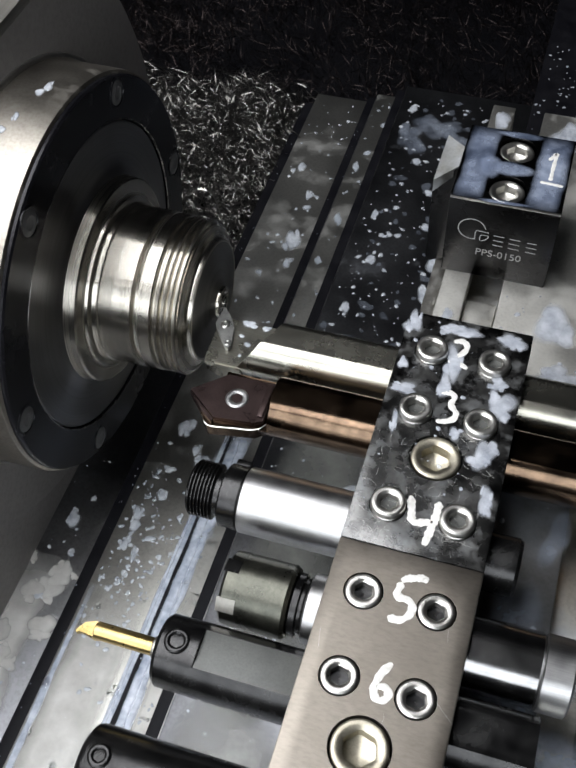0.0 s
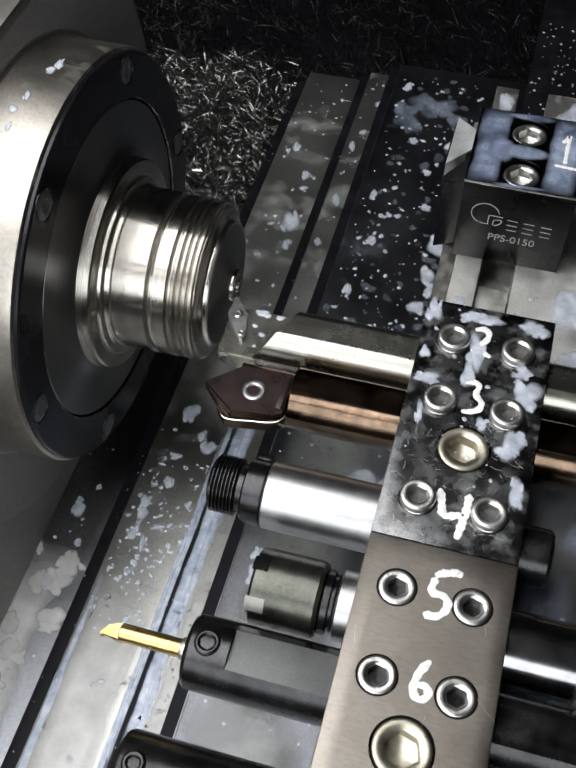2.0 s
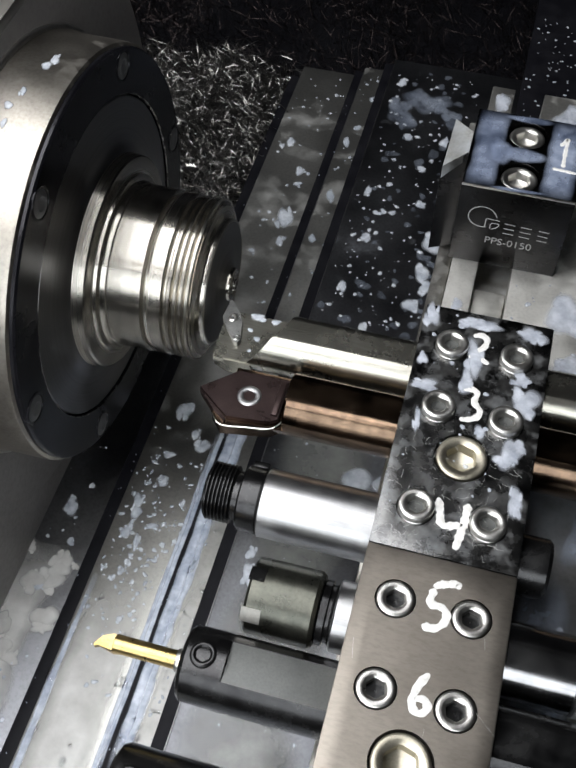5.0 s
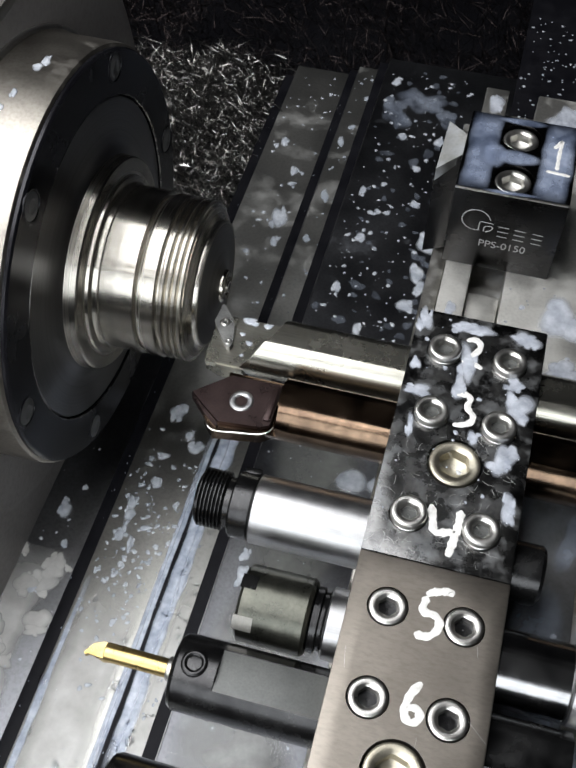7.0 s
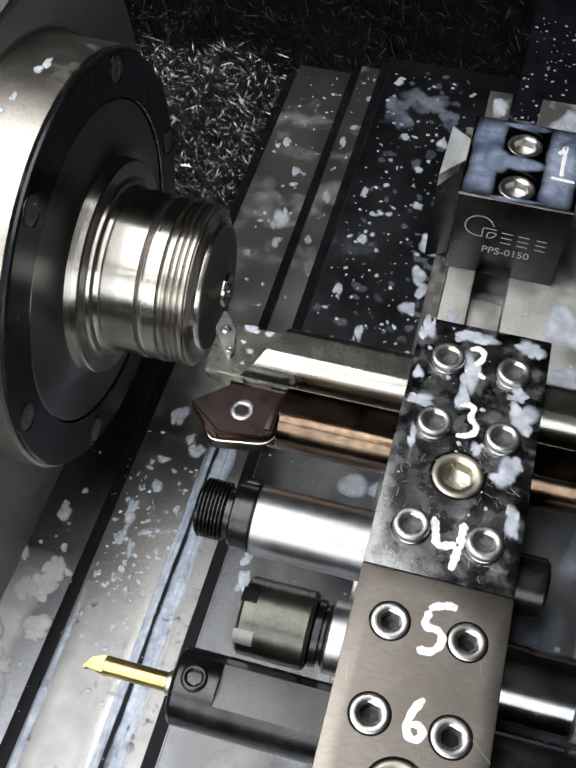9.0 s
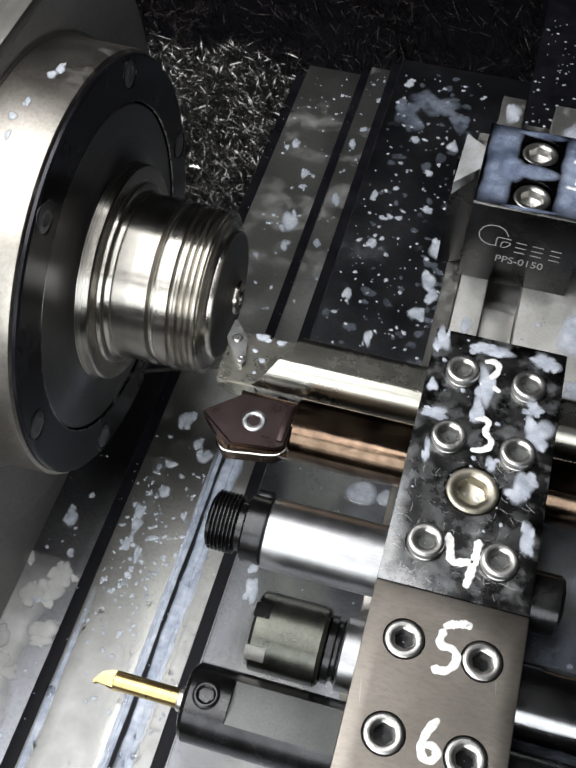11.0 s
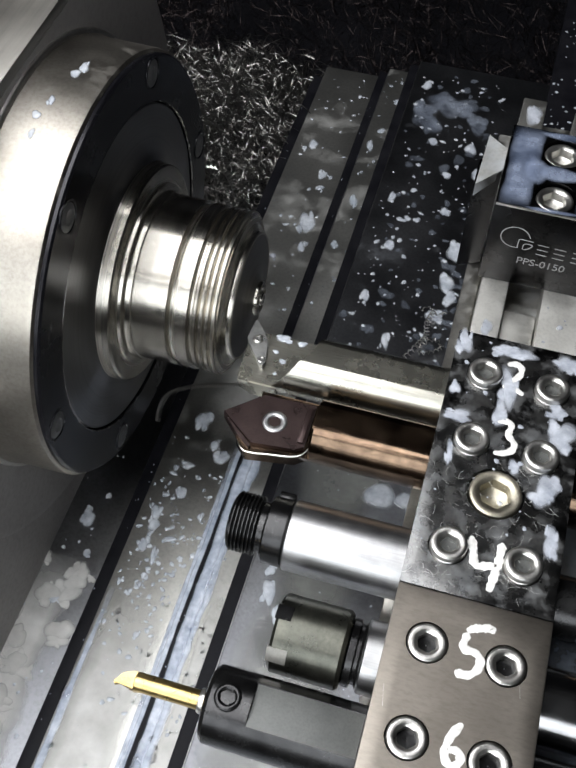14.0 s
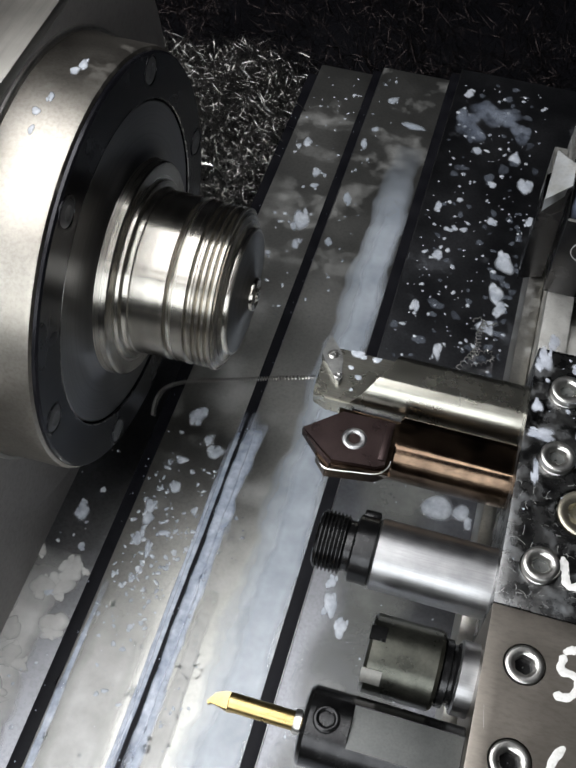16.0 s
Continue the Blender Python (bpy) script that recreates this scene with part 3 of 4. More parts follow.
for k in range(60):
    x = rng.choice((rng.uniform(-25, -20.8), rng.uniform(8.6, 12.8)))
    bead(bm, x, rng.uniform(-280, 100), -0.8 if x < 0 else 1.6, rng.uniform(0.1, 0.26), rng.uniform(0.12, 0.5), rng, 0.0)
part("coolant_run", bm, M_RUN, covers, "bluish coolant running along the wipers", kind="stuff")
bm = bmesh.new()
for k in range(70):
    s = 0.25 + 0.7 * rng.random() ** 2
    splash(bm, rng.uniform(14.5, 27), rng.choice((rng.uniform(-60, 115), rng.uniform(-260, -140))), 3, s, s * 1.3, rng)
for x, y, rx, ry in ((17, 58, 2, 4.5), (18.5, 18, 2.4, 5), (17, -12, 2, 3), (20, 70, 2.2, 2.4), (38, 78, 6, 3.2), (24, 95, 3, 3)):
    splash(bm, x, y, 3, rx, ry, rng, 0.1, 0.4, 0.08)
run(bm, 40.0, -330, 62, 3.0, 15.5, rng, 0.22, 0.5, 2.5)
run(bm, 42.0, -330, 40, 3.12, 9.5, rng, 0.3, 0.5, 2.5)
part("coolant_smear", bm, M_SMEAR, covers, "smear of milky coolant", kind="stuff")
# beads on the sliding cover
bm = bmesh.new()
for x, y, rx, ry in ((35.9, 22.7, 2.0, 4.0), (58.1, 44.6, 2.4, 2.6), (41.4, -7.4, 3.0, 3.2), (69.3, -43, 5.2, 3.6), (71.9, -4.3, 4.4, 8), (50.3, 11.2, 1.6, 1.8), (46, 11, 1.6, 1.8),
                     (43.0, 9.4, 1.8, 1.6), (71, -23.2, 3.4, 7.5), (74, -31, 3.4, 5), (36, 108, 2.5, 4), (66, 66, 3, 5),
                     (62, 20, 2.6, 3.4), (45, 30, 1.8, 1.4), (38, -40, 2.2, 4), (52, -62, 2.0, 5), (79, -138, 2.2, 3.2), (35.9, -175.9, 2.2, 3.2), (37.8, -184, 3.0, 6), (43.5, -192, 2.6, 4.4),
                     (74, 48, 4, 6), (80, 25, 3, 4), (47, 66, 2.4, 3.4)):
    splash(bm, x, y, 6, rx, ry, rng, 0.15, 0.38, 0.1)
for k in range(230):
    s = 0.25 + 0.9 * rng.random() ** 2.4
    splash(bm, rng.uniform(31, 78), rng.uniform(-75, 118), 6, s, s * rng.uniform(0.9, 1.5), rng)
for k in range(260):
    s = 0.3 + 0.6 * rng.random() ** 2
    splash(bm, rng.uniform(98, 150), rng.uniform(26, 180), 9, s, s * 1.3, rng)
for k in range(40):
    s = 0.25 + 0.6 * rng.random() ** 2.4
    splash(bm, rng.uniform(31, 76), rng.uniform(-240, -120), 6, s, s, rng)
bead(bm, 66.8, -135.1, 6, 6.6, 5.0, rng, 0.1, 0.14, 0.1)
bead(bm, 76.0, -134.6, 6, 3.6, 3.4, rng, 0.1, 0.2, 0.1)
film = bmesh.new()
for x, y, rx, ry in ((40, 82, 8, 12), (48, 95, 10, 9), (58, 96, 7, 8), (66, 84, 6, 7)):
    splash(film, x, y, 6.02, rx, ry, rng, 0.3, 0.5, 0.05)
part("coolant_film", film, M_HAZE, table, "thin bluish coolant film", kind="stuff")
haze = bmesh.new()
# flat grey patches paint the reflection on the cover below the tools
film = bmesh.new()
for x, y, rx, ry in ((52, -128, 17, 22), (52, -165, 18, 24), (52, -205, 19, 28), (52, -250, 19, 28)):
    bead(film, x, y, 6.0, rx, ry, rng, 0.0, 0.12, 0.002)
for k in range(80):
    r = rng.uniform(0.6, 2.6) * rng.random() + 0.5
    bead(haze, rng.uniform(31, 77), rng.uniform(-75, 120), 6.01, r, r * rng.uniform(0.8, 1.5), rng, None, 0.4, 0.02)
for k in range(34):
    r = rng.uniform(0.5, 1.8)
    bead(haze, rng.uniform(70, 78), rng.uniform(-70, 20), 6.02, r, r * 1.4, rng, None, 0.4, 0.02)
part("coolant_film", haze, M_FAINT, table, "faint mottled coolant film", kind="stuff")
part("grey_sheen", film, M_DULL_SHEEN, table, "grey reflection painted on the panel as a film", kind="stuff")
part("coolant_splash", bm, M_COOLANT, table, "milky coolant drops", kind="stuff")

# ---- saddle and cross slide ----
saddle = thing("saddle", (140, -100, 6), "machined steel saddle carrying the cross slide", "saddle", moves="x")
part("body", box(88, 230, -400, 40, 6, 40, 1), M_SLIDE, saddle)
slide = thing("cross_slide", (140, -140, 40), "ground steel cross slide with T-slots, wet with coolant", "cross slide", moves="xy")
part("side_gib", box(78.6, 84.4, -330, 12, 40.5, 66, 0.8), M_SLIDE, slide, "narrow ground side strip")
part("lower_body", box(84.5, 225, -330, 22, 40.5, 66, 1), M_SLIDE, slide)
# lands beside the blocks get a darker steel: their shade is in the colour
for x0, x1 in ((84.8, 94.2), (106.2, 141.5), (153.5, 225)):
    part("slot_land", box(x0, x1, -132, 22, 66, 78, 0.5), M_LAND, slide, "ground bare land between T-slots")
    part("slot_land", box(x0, x1, -330, -132.02, 66, 77.98, 0.5), M_LAND_SHADE, slide, "land between T-slots, coloured dark for shade, clouded with coolant")
part("slot_nut", box(94.6, 105.8, -104, -86, 66, 73, 0.8), M_LAND, slide, "bright T-nut in the slot")
part("slot_nut", box(94.6, 105.8, -128, -108, 66, 75, 0.8), M_LAND, slide, "bright T-nut in the slot")
part("slot_bar", box(94.8, 105.6, -107.6, -104.4, 72, 76.2, 1.0), M_SLIVER, slide, "bright wet bar in the slot")
bm = bmesh.new()
for x, y, rx, ry in ((126, -95, 8, 10), (112, -112, 5, 5), (118, 8, 8, 9), (90, 12, 3.5, 7), (132, -120, 9, 8), (140, -75, 5, 12), (90, -100, 2.5, 4)):
    splash(bm, x, y, 78, rx, ry, rng, 0.1, 0.35, 0.06)
for k in range(60):
    s = 0.3 + 0.9 * rng.random() ** 2
    splash(bm, rng.uniform(108, 140), rng.uniform(-260, 15), 78, s, s, rng)
part("coolant_splash", bm, M_FILM, slide, "milky coolant film", kind="stuff")
bm = bmesh.new()
for k in range(26):
    splash(bm, rng.uniform(122, 175), rng.uniform(-300, -135), 78.0 + 0.004 * k, rng.uniform(3, 10), rng.uniform(4, 12), rng, None, 0.45, 0.044)
part("coolant_film", bm, M_HAZE, slide, "thin bluish coolant film", kind="stuff")

# ---- tool blocks with their clamp screws and painted numbers ----
TOP = 110.0
DIGITS = {
    "2": [[(96.6, -138.6), (98.2, -136.9), (100.6, -136.8), (101.8, -139), (100.6, -142), (97.4, -145.4), (96.9, -147), (98.6, -145.6), (100.6, -145.8), (103.4, -147.6)]],
    "3": [[(97.0, -158.6), (98.6, -157.0), (101.2, -157.0), (102.0, -159.0), (99.9, -161.8), (102.6, -162.6), (103.6, -165), (101.6, -167.6), (97.2, -168.2)]],
    "4": [[(96.6, -193.8), (97.6, -197.5), (98.6, -202.2), (101, -201.6), (104.4, -200.4)], [(104.6, -193.6), (104.4, -200), (103.2, -208.4)]],
    "5": [[(99.9, -219.6), (101.2, -218.4), (103.6, -217.6), (106.0, -217.0), (105.6, -218.6)], [(100.5, -219.2), (99.9, -221.6), (99.4, -224.6), (101.6, -223.6), (104.2, -224.4), (104.8, -226.6), (103.4, -229.4), (100.8, -230.6), (98.4, -229.4)]],
    "6": [[(103.4, -240.8), (101.6, -243), (100.2, -246.4), (99.9, -249.6), (101.6, -251.6), (104.0, -250.6), (104.2, -248.0), (102.2, -246.8), (100.2, -248.4)]],
}
WIDTH = {"2": 1.9, "3": 1.8, "4": 2.1, "5": 2.0, "6": 1.9}


def tool_block(y0, y1, material, rows, big, digits, label, proud):
    ob = thing("tool_block", (100.6, (y0 + y1) / 2, 78), label, "tool block", "tool blocks on the cross slide", "xy")
    spots = [(x, y + dy) for y in rows for x, dy in ((91.4, 0.0), (110.3, -0.4))]
    holes = [(x, y, 5.15, TOP - 9, TOP + 4) for x, y in spots] + [(100.5, big, 7.6, TOP - 10, TOP + 4)]
    part("body", drilled(box(81.6, 119.8, y0 + 0.06, y1 - 0.06, 78, TOP, 0.5), holes), material, ob)
    for x, y in spots:
        part("clamp_screw", cap_screw((x, y, TOP + proud), 4.8, proud + 8, 2.6, 4.6, collar=proud > 2), M_SCREW, ob, "zinc socket-head clamp screw")
        # dark disc that paints the shade deep in the hexagon
        part("socket_shade", lathe_z([(2.75, TOP + proud - 2.6), (0.2, TOP + proud - 2.7)], x, y, 12), M_FLAT if proud > 2 else M_BLACK, ob, "dark disc for the shade inside the socket")
    part("mounting_screw", cap_screw((100.5, big, TOP + 0.4), 7.0, 8, 4.5, 4.4), M_SCREW_WARM, ob, "large socket-head mounting screw")
    for d in digits:
        part("painted_number", join(*[ribbon(s, WIDTH[d], 0.12, TOP + 0.06) for s in DIGITS[d]]), M_PAINT, ob, "hand-painted white number " + d)
    return ob


def lathe_z(profile, x, y, seg=30):
    return loft([[(x + r * math.cos(2 * math.pi * i / seg), y + r * math.sin(2 * math.pi * i / seg), z) for i in range(seg)] for r, z in profile], False)


block_a = tool_block(-211.2, -129.0, M_BLOCK, (-143.4, -166.0, -198.6), -180.4, "234", "dark steel tool block splashed with coolant, painted 2, 3 and 4", 2.4)
block_b = tool_block(-293.4, -211.2, M_BLOCK_DRY, (-224.8, -247.8, -279.8), -263.0, "56", "bare milled steel tool block painted 5 and 6", 0.5)
bm = bmesh.new()
for x, y, rx, ry in ((84, -133, 2.2, 5), (99, -133, 6.5, 2.4), (114, -133.5, 4.5, 3.4), (98.6, -146, 2.8, 8), (97.5, -155, 2.4, 5), (87, -159, 4.5, 2.2), (84, -150, 1.6, 3), (115, -158, 4, 6),
                     (112.6, -150, 3, 3), (86.5, -171, 1.2, 4), (113, -176, 4, 5), (104, -171, 2, 2.4), (116, -190, 2, 5), (94, -134, 2, 2)):
    splash(bm, x, y, TOP, rx, ry, rng, 0.1, 0.5, 0.05)
for k in range(40):
    s = 0.2 + 0.6 * rng.random() ** 2
    splash(bm, rng.uniform(83, 118), rng.uniform(-205, -131), TOP, s, s, rng)
part("coolant_splash", bm, M_FILM, block_a, "milky coolant film", kind="stuff")


def scratches(y0, y1, count, parent, label, seed, longest):
    r = random.Random(seed)
    bm = bmesh.new()
    for k in range(count):
        x, y, a, n = r.uniform(83, 117), r.uniform(y0, y1), r.uniform(0, 6.3), r.uniform(1.2, longest)
        pts, bend = [], r.uniform(-0.3, 0.3)
        for i in range(6):
            pts.append((x, y))
            x, y, a = x + n / 5 * math.cos(a), y + n / 5 * math.sin(a), a + bend
        w = r.uniform(0.025, 0.06)
        for (xa, ya), (xb, yb) in zip(pts, pts[1:]):
            d = Vector((yb - ya, xa - xb, 0)).normalized() * w
            vs = [bm.verts.new((xa - d.x, ya - d.y, TOP + 0.05)), bm.verts.new((xa + d.x, ya + d.y, TOP + 0.05)),
                  bm.verts.new((xb + d.x, yb + d.y, TOP + 0.05)), bm.verts.new((xb - d.x, yb - d.y, TOP + 0.05))]
            bm.faces.new(vs)
    return part("fine_swarf", bm, M_SLIVER, parent, label, kind="stuff")


scratches(-209, -170, 130, block_a, "fine steel slivers lying on the block", 3, 3.2)
scratches(-290, -214, 9, block_b, "bright scratches on the block", 4, 9)

# ---- tools in the blocks ----
AX = 96.0
t2 = thing("boring_bar", (60, -145.3, AX), "satin steel boring bar with a slim rhombic insert", "cutting tool", "tools in the blocks", "xy")


def cut_shank():
    """The shank, whose front is cut along a sweep of the milling cutter."""
    def ring(x, sweep):
        pts = []
        for i in range(64):
            a = 2 * math.pi * i / 64
            dy = 9.5 * math.cos(a)
            k = max(0.0, min(1.0, (dy + 9.5) / 19))
            pts.append((x + (12.6 * k ** 0.45 if sweep else 0), -145.3 + dy, AX + min(9.5 * math.sin(a), 8.3)))
        return pts
    return loft([ring(31.5, True), ring(167, False), ring(168, False)])


part("shank", cut_shank(), M_NICKEL, t2)


part("nose", half_bar(20.6, 48, -145.3, AX, 9.5, -0.6), M_NICKEL, t2, "tool nose cut down to centre height")
part("nose_plate", prism([(20.1, -153.0), (24.5, -154.9), (32.5, -154.9), (32.5, -137), (19.7, -137.5)], AX - 7, AX - 0.5, 0.4), M_NICKEL, t2)
ins = part("insert", prism([(19.9, -133.2), (20.6, -133.0), (25.0, -138.4), (26.0, -140.4), (27.4, -147.6), (26.8, -149.2), (25.8, -149.0), (20.6, -142.4), (19.4, -140.2)], AX - 3, AX + 1.2, 0.5),
           M_CARBIDE, t2, "small grey carbide insert")
part("insert_screw", cap_screw((22.7, -140.0, AX + 1.7), 1.7, 1.2, 0.85, 0.8), M_SCREW, ins, "tiny screw")
part("chip_groove", lathe_z([(0.4, AX + 1.3), (0.8, AX + 1.5), (1.3, AX + 1.25)], 25.9, -147.2, 14), M_CARBIDE, ins)
bm = bmesh.new()
for x, y, rx, ry in ((36, -137.0, 2.0, 1.2), (30, -136.5, 2.8, 1.6), (29, -142, 1.0, 0.8), (32, -145, 1.2, 1.0), (31, -150, 0.7, 0.6)):
    splash(bm, x, y, AX - 0.5, rx, ry, rng, 0.1)
part("coolant_splash", bm, M_COOLANT, t2, "milky coolant drops", kind="stuff")

t3 = thing("spade_bar", (60, -166.2, AX), "brown oxide tool bar with a pointed dark insert plate", "cutting tool", "tools in the blocks", "xy")
part("shank", flat_bar(48.2, 168, -166.2, AX, 9.5, 8.0), M_BROWN, t3)
part("nose", half_bar(29.5, 49, -166.2, AX, 9.5, -1.0), M_BROWN, t3)
part("seat", prism([(29.5, -158.6), (30.5, -157.2), (48.5, -157.2), (48.5, -170), (47.4, -174.2), (44.6, -176.4), (30.2, -178.6), (26.6, -174.6)], AX - 5, AX - 0.7, 0.4), M_BROWN, t3, "worn bright-edged seat")
plate = part("insert_plate", prism([(20.9, -167.6), (30.8, -159.0), (46.5, -158.6), (46.6, -173.2), (44.2, -174.6), (31.6, -175.8)], AX - 2.5, AX + 0.8, 0.4), M_INSERT_BROWN, t3,
             "dark brown pointed insert plate")
part("plate_edge", prism([(20.7, -167.7), (31.5, -176.2), (31.2, -177.4), (27.4, -174.6)], AX - 3.2, AX + 0.3, 0.2), M_INSERT_BROWN, plate)
part("chip_breaker", box(44.2, 46.2, -172.4, -159.8, AX + 0.7, AX + 1.7, 0.4), M_INSERT_BROWN, plate)
part("insert_screw", cap_screw((36.2, -167.2, AX + 1.1), 3.8, 2, 1.7, 1.2), M_CHROME, plate, "star-socket steel screw")

part("worn_edge", wire([(27.0, -175.0, AX - 0.6), (30.4, -178.3, AX - 0.6), (38, -177.4, AX - 0.6), (44.4, -176.3, AX - 0.5), (47.2, -174.1, AX - 0.4), (48.3, -170, AX), (48.5, -161, AX + 2.4)], 0.2, 0, 1, 60),
     M_SCREW, t3, "bright worn pocket edge")

t4 = thing("threaded_holder", (60, -200.2, AX), "polished sleeve holder with a black threaded nose", "tool holder", "tools in the blocks", "xy")
part("sleeve", lathe([(50.2, 9.0), (50.6, 9.7), (119.0, 9.7), (119.0, 8)], -200.2, AX, 64), M_CHROME, t4, "polished bright steel sleeve")
part("collar", lathe([(44.0, 8.4), (44.6, 9.3), (49.6, 9.3), (50.2, 8.8)], -200.2, AX, 56), M_BLACK, t4, "black collar")
part("collar_tab", box(45.0, 49.8, -193.4, -190.6, AX - 1, AX + 5.4, 0.7), M_BLACK, t4)
part("neck", lathe([(41.5, 7.0), (44.4, 7.0)], -200.2, AX, 48), M_BLACK, t4)
thr = [(34.0, 6.6), (34.5, 7.6)]
for k in range(7):
    x = 34.8 + 1.05 * k
    thr += [(x, 7.5), (x + 0.3, 8.3), (x + 0.5, 8.3), (x + 0.85, 7.4)]
part("thread", lathe(thr + [(42.2, 7.2), (42.4, 6.6)], -200.2, AX, 48), M_BLACK, t4, "black screw thread")
part("rear_stub", lathe([(118.8, 8.2), (127.8, 8.2), (128.8, 7.4)], -200.2, AX, 40), M_BLACK, t4, "black rear stub")

t5 = thing("collet_holder", (64, -227.2, AX), "oily dark collet nut on a bright shank", "tool holder", "tools in the blocks", "xy")
nut = part("collet_nut", lathe([(54.4, 7.6), (54.6, 9.2), (55.4, 10.1), (72.0, 10.2), (73.0, 9.4), (73.2, 7.4)], -227.2, AX, 56), M_OLIVE, t5, "dark oiled steel collet nut")


def nut_patch(x0, x1, a0, a1, r):
    """A shallow flat milled into the nut's rim, a piece of ring."""
    rows = []
    for rr in (r - 0.6, r):
        rows.append([(x, -227.2 + rr * math.cos(math.radians(a0 + (a1 - a0) * i / 8)), AX + rr * math.sin(math.radians(a0 + (a1 - a0) * i / 8)))
                     for x, order in ((x0, range(9)), (x1, range(8, -1, -1))) for i in order])
    return loft(rows)


# uncut notches: a bright patch for the lit facet, a black one for shade
part("wrench_notch", nut_patch(54.3, 59.4, 132, 156, 10.3), M_SLIDE, nut, "wrench notch, its lit facet painted bright")
part("wrench_notch", nut_patch(54.3, 58.4, 70, 92, 10.3), M_BLACK, nut, "wrench notch, its shade painted dark")
part("neck", lathe([(73.0, 7.8), (73.6, 8.6), (75.2, 8.6), (75.6, 7.6), (76.4, 7.6), (77.0, 8.4), (77.4, 8.4)], -227.2, AX, 48), M_BLACK, t5, "black grooved neck")
part("shank", lathe([(77.2, 8.9), (77.6, 9.4), (118, 9.4), (118.5, 8.5)], -227.2, AX, 56), M_CHROME, t5, "bright steel shank")
part("rear_sleeve", lathe([(118, 9.8), (138, 9.8), (139, 9.0)], -227.2, AX, 48), M_POLISH, t5, "polished dark rear sleeve")
part("rear_ring", lathe([(138.6, 9.2), (139.0, 10.0), (146, 10.0), (146.6, 9.2)], -227.2, AX, 48), M_CHROME, t5, "bright rear ring")

t6 = thing("mini_bar_holder", (62, -249.0, AX), "black round holder clamping a small gold boring bit", "tool holder", "tools in the blocks", "xy")
part("holder", lathe([(43.6, 7.6), (44.0, 8.8), (45.0, 9.6), (55.0, 9.7)], -249.0, AX, 56), M_BLACK, t6)
part("holder_flat", flat_bar(54.6, 140, -249.0, AX, 9.7, 8.1, chamfer=0.05), M_BLACK, t6, "black body with a ground flat")
part("flat_face", box(55.2, 81.4, -254.2, -243.8, AX + 7.4, AX + 8.16, 0.05), M_FLAT, t6, "grey ground flat")
part("set_screw", cap_screw((49.3, -249.2, AX + 10.1), 3.4, 3, 1.9, 2.2), M_BLACK, t6, "black set screw")
bit = part("boring_bit", flat_bar(25, 42.6, -249.2, AX, 2.4, 2.4, 40, 0.2), M_GOLD, t6, "gold titanium-nitride coated bit")
part("bit_tip", prism([(19.6, -250.6), (20.0, -251.2), (21.2, -250.6), (25.2, -251.6), (27.5, -251.2), (27.5, -247.4), (24, -246.9), (21.4, -248.0)], AX - 1.4, AX + 0.5, 0.3), M_GOLD, bit)
part("bit_collet", lathe([(41.6, 2.9), (42.0, 3.1), (43.8, 3.1)], -249.2, AX, 28), M_SCREW, t6, "small bright sleeve")

t7 = thing("black_holder", (62, -281, AX), "black round tool holder with a set screw", "tool holder", "tools in the blocks", "xy")
part("holder", lathe([(36.6, 8.0), (37.4, 9.2), (38.6, 9.7), (140, 9.7)], -281, AX, 56), M_BLACK, t7)
part("set_screw", cap_screw((42.0, -281, AX + 10.2), 3.0, 3, 1.5, 1.6), M_BLACK, t7, "black set screw")

# ---- cut-off tool holder ----
cut = thing("cutoff_holder", (101, -58, 78), "dark ground cut-off tool holder with two screws, painted 1", "tool holder", "", "xy")
part("body", drilled(box(83.0, 120.4, -78.0, -39.0, 78.0, 113.5, 0.5), [(101.2, y, 6.8, 104, 118) for y in (-49.0, -70.2)]), M_HOLDER, cut)
part("bright_edge", box(83.2, 120.2, -78.25, -77.6, 112.9, 113.55, 0.1), M_SCREW, cut, "thin bright ground edge")
part("blade_plate", loft([[(74.6, -62, 64), (82.8, -62, 68), (82.8, -62, 112), (74.6, -62, 105)], [(74.6, -50, 64), (82.8, -50, 68), (82.8, -50, 112), (74.6, -50, 105)]]), M_HOLDER, cut,
     "dark blade clamp plate")
part("blade", loft([[(75.2, -66, 108.4), (82.9, -61, 112.2), (82.9, -51, 112.8), (79.4, -48.6, 112.8), (76, -45.5, 112.4)], [(75.2, -66, 103), (82.9, -61, 109), (82.9, -51, 109), (79.4, -48.6, 109), (76, -45.5, 109)]]), M_PADWET, cut,
     "blade seat covered with milky coolant")
for y in (-49.0, -70.2):
    part("mounting_screw", cap_screw((101.2, y, 112.5), 6.1, 7, 4.1, 3.6), M_SCREW, cut, "oily socket-head screw")
part("painted_number", join(ribbon([(112.2, -52.4), (113.8, -49.6), (114.8, -46.6), (114.4, -55), (114.4, -63)], 1.5, 0.12, 113.56),
                            ribbon([(110.8, -63.6), (114.5, -63.8), (119.2, -64.2)], 1.4, 0.12, 113.58)), M_PAINT, cut, "hand-painted white number 1")
# coolant film whose blue also paints the reflection on the top face
bm = bmesh.new()
run(bm, 89.0, -77.6, -39.4, 113.5, 5.4, rng, 0.12)
run(bm, 114.0, -77.6, -39.4, 113.5, 5.6, rng, 0.12)
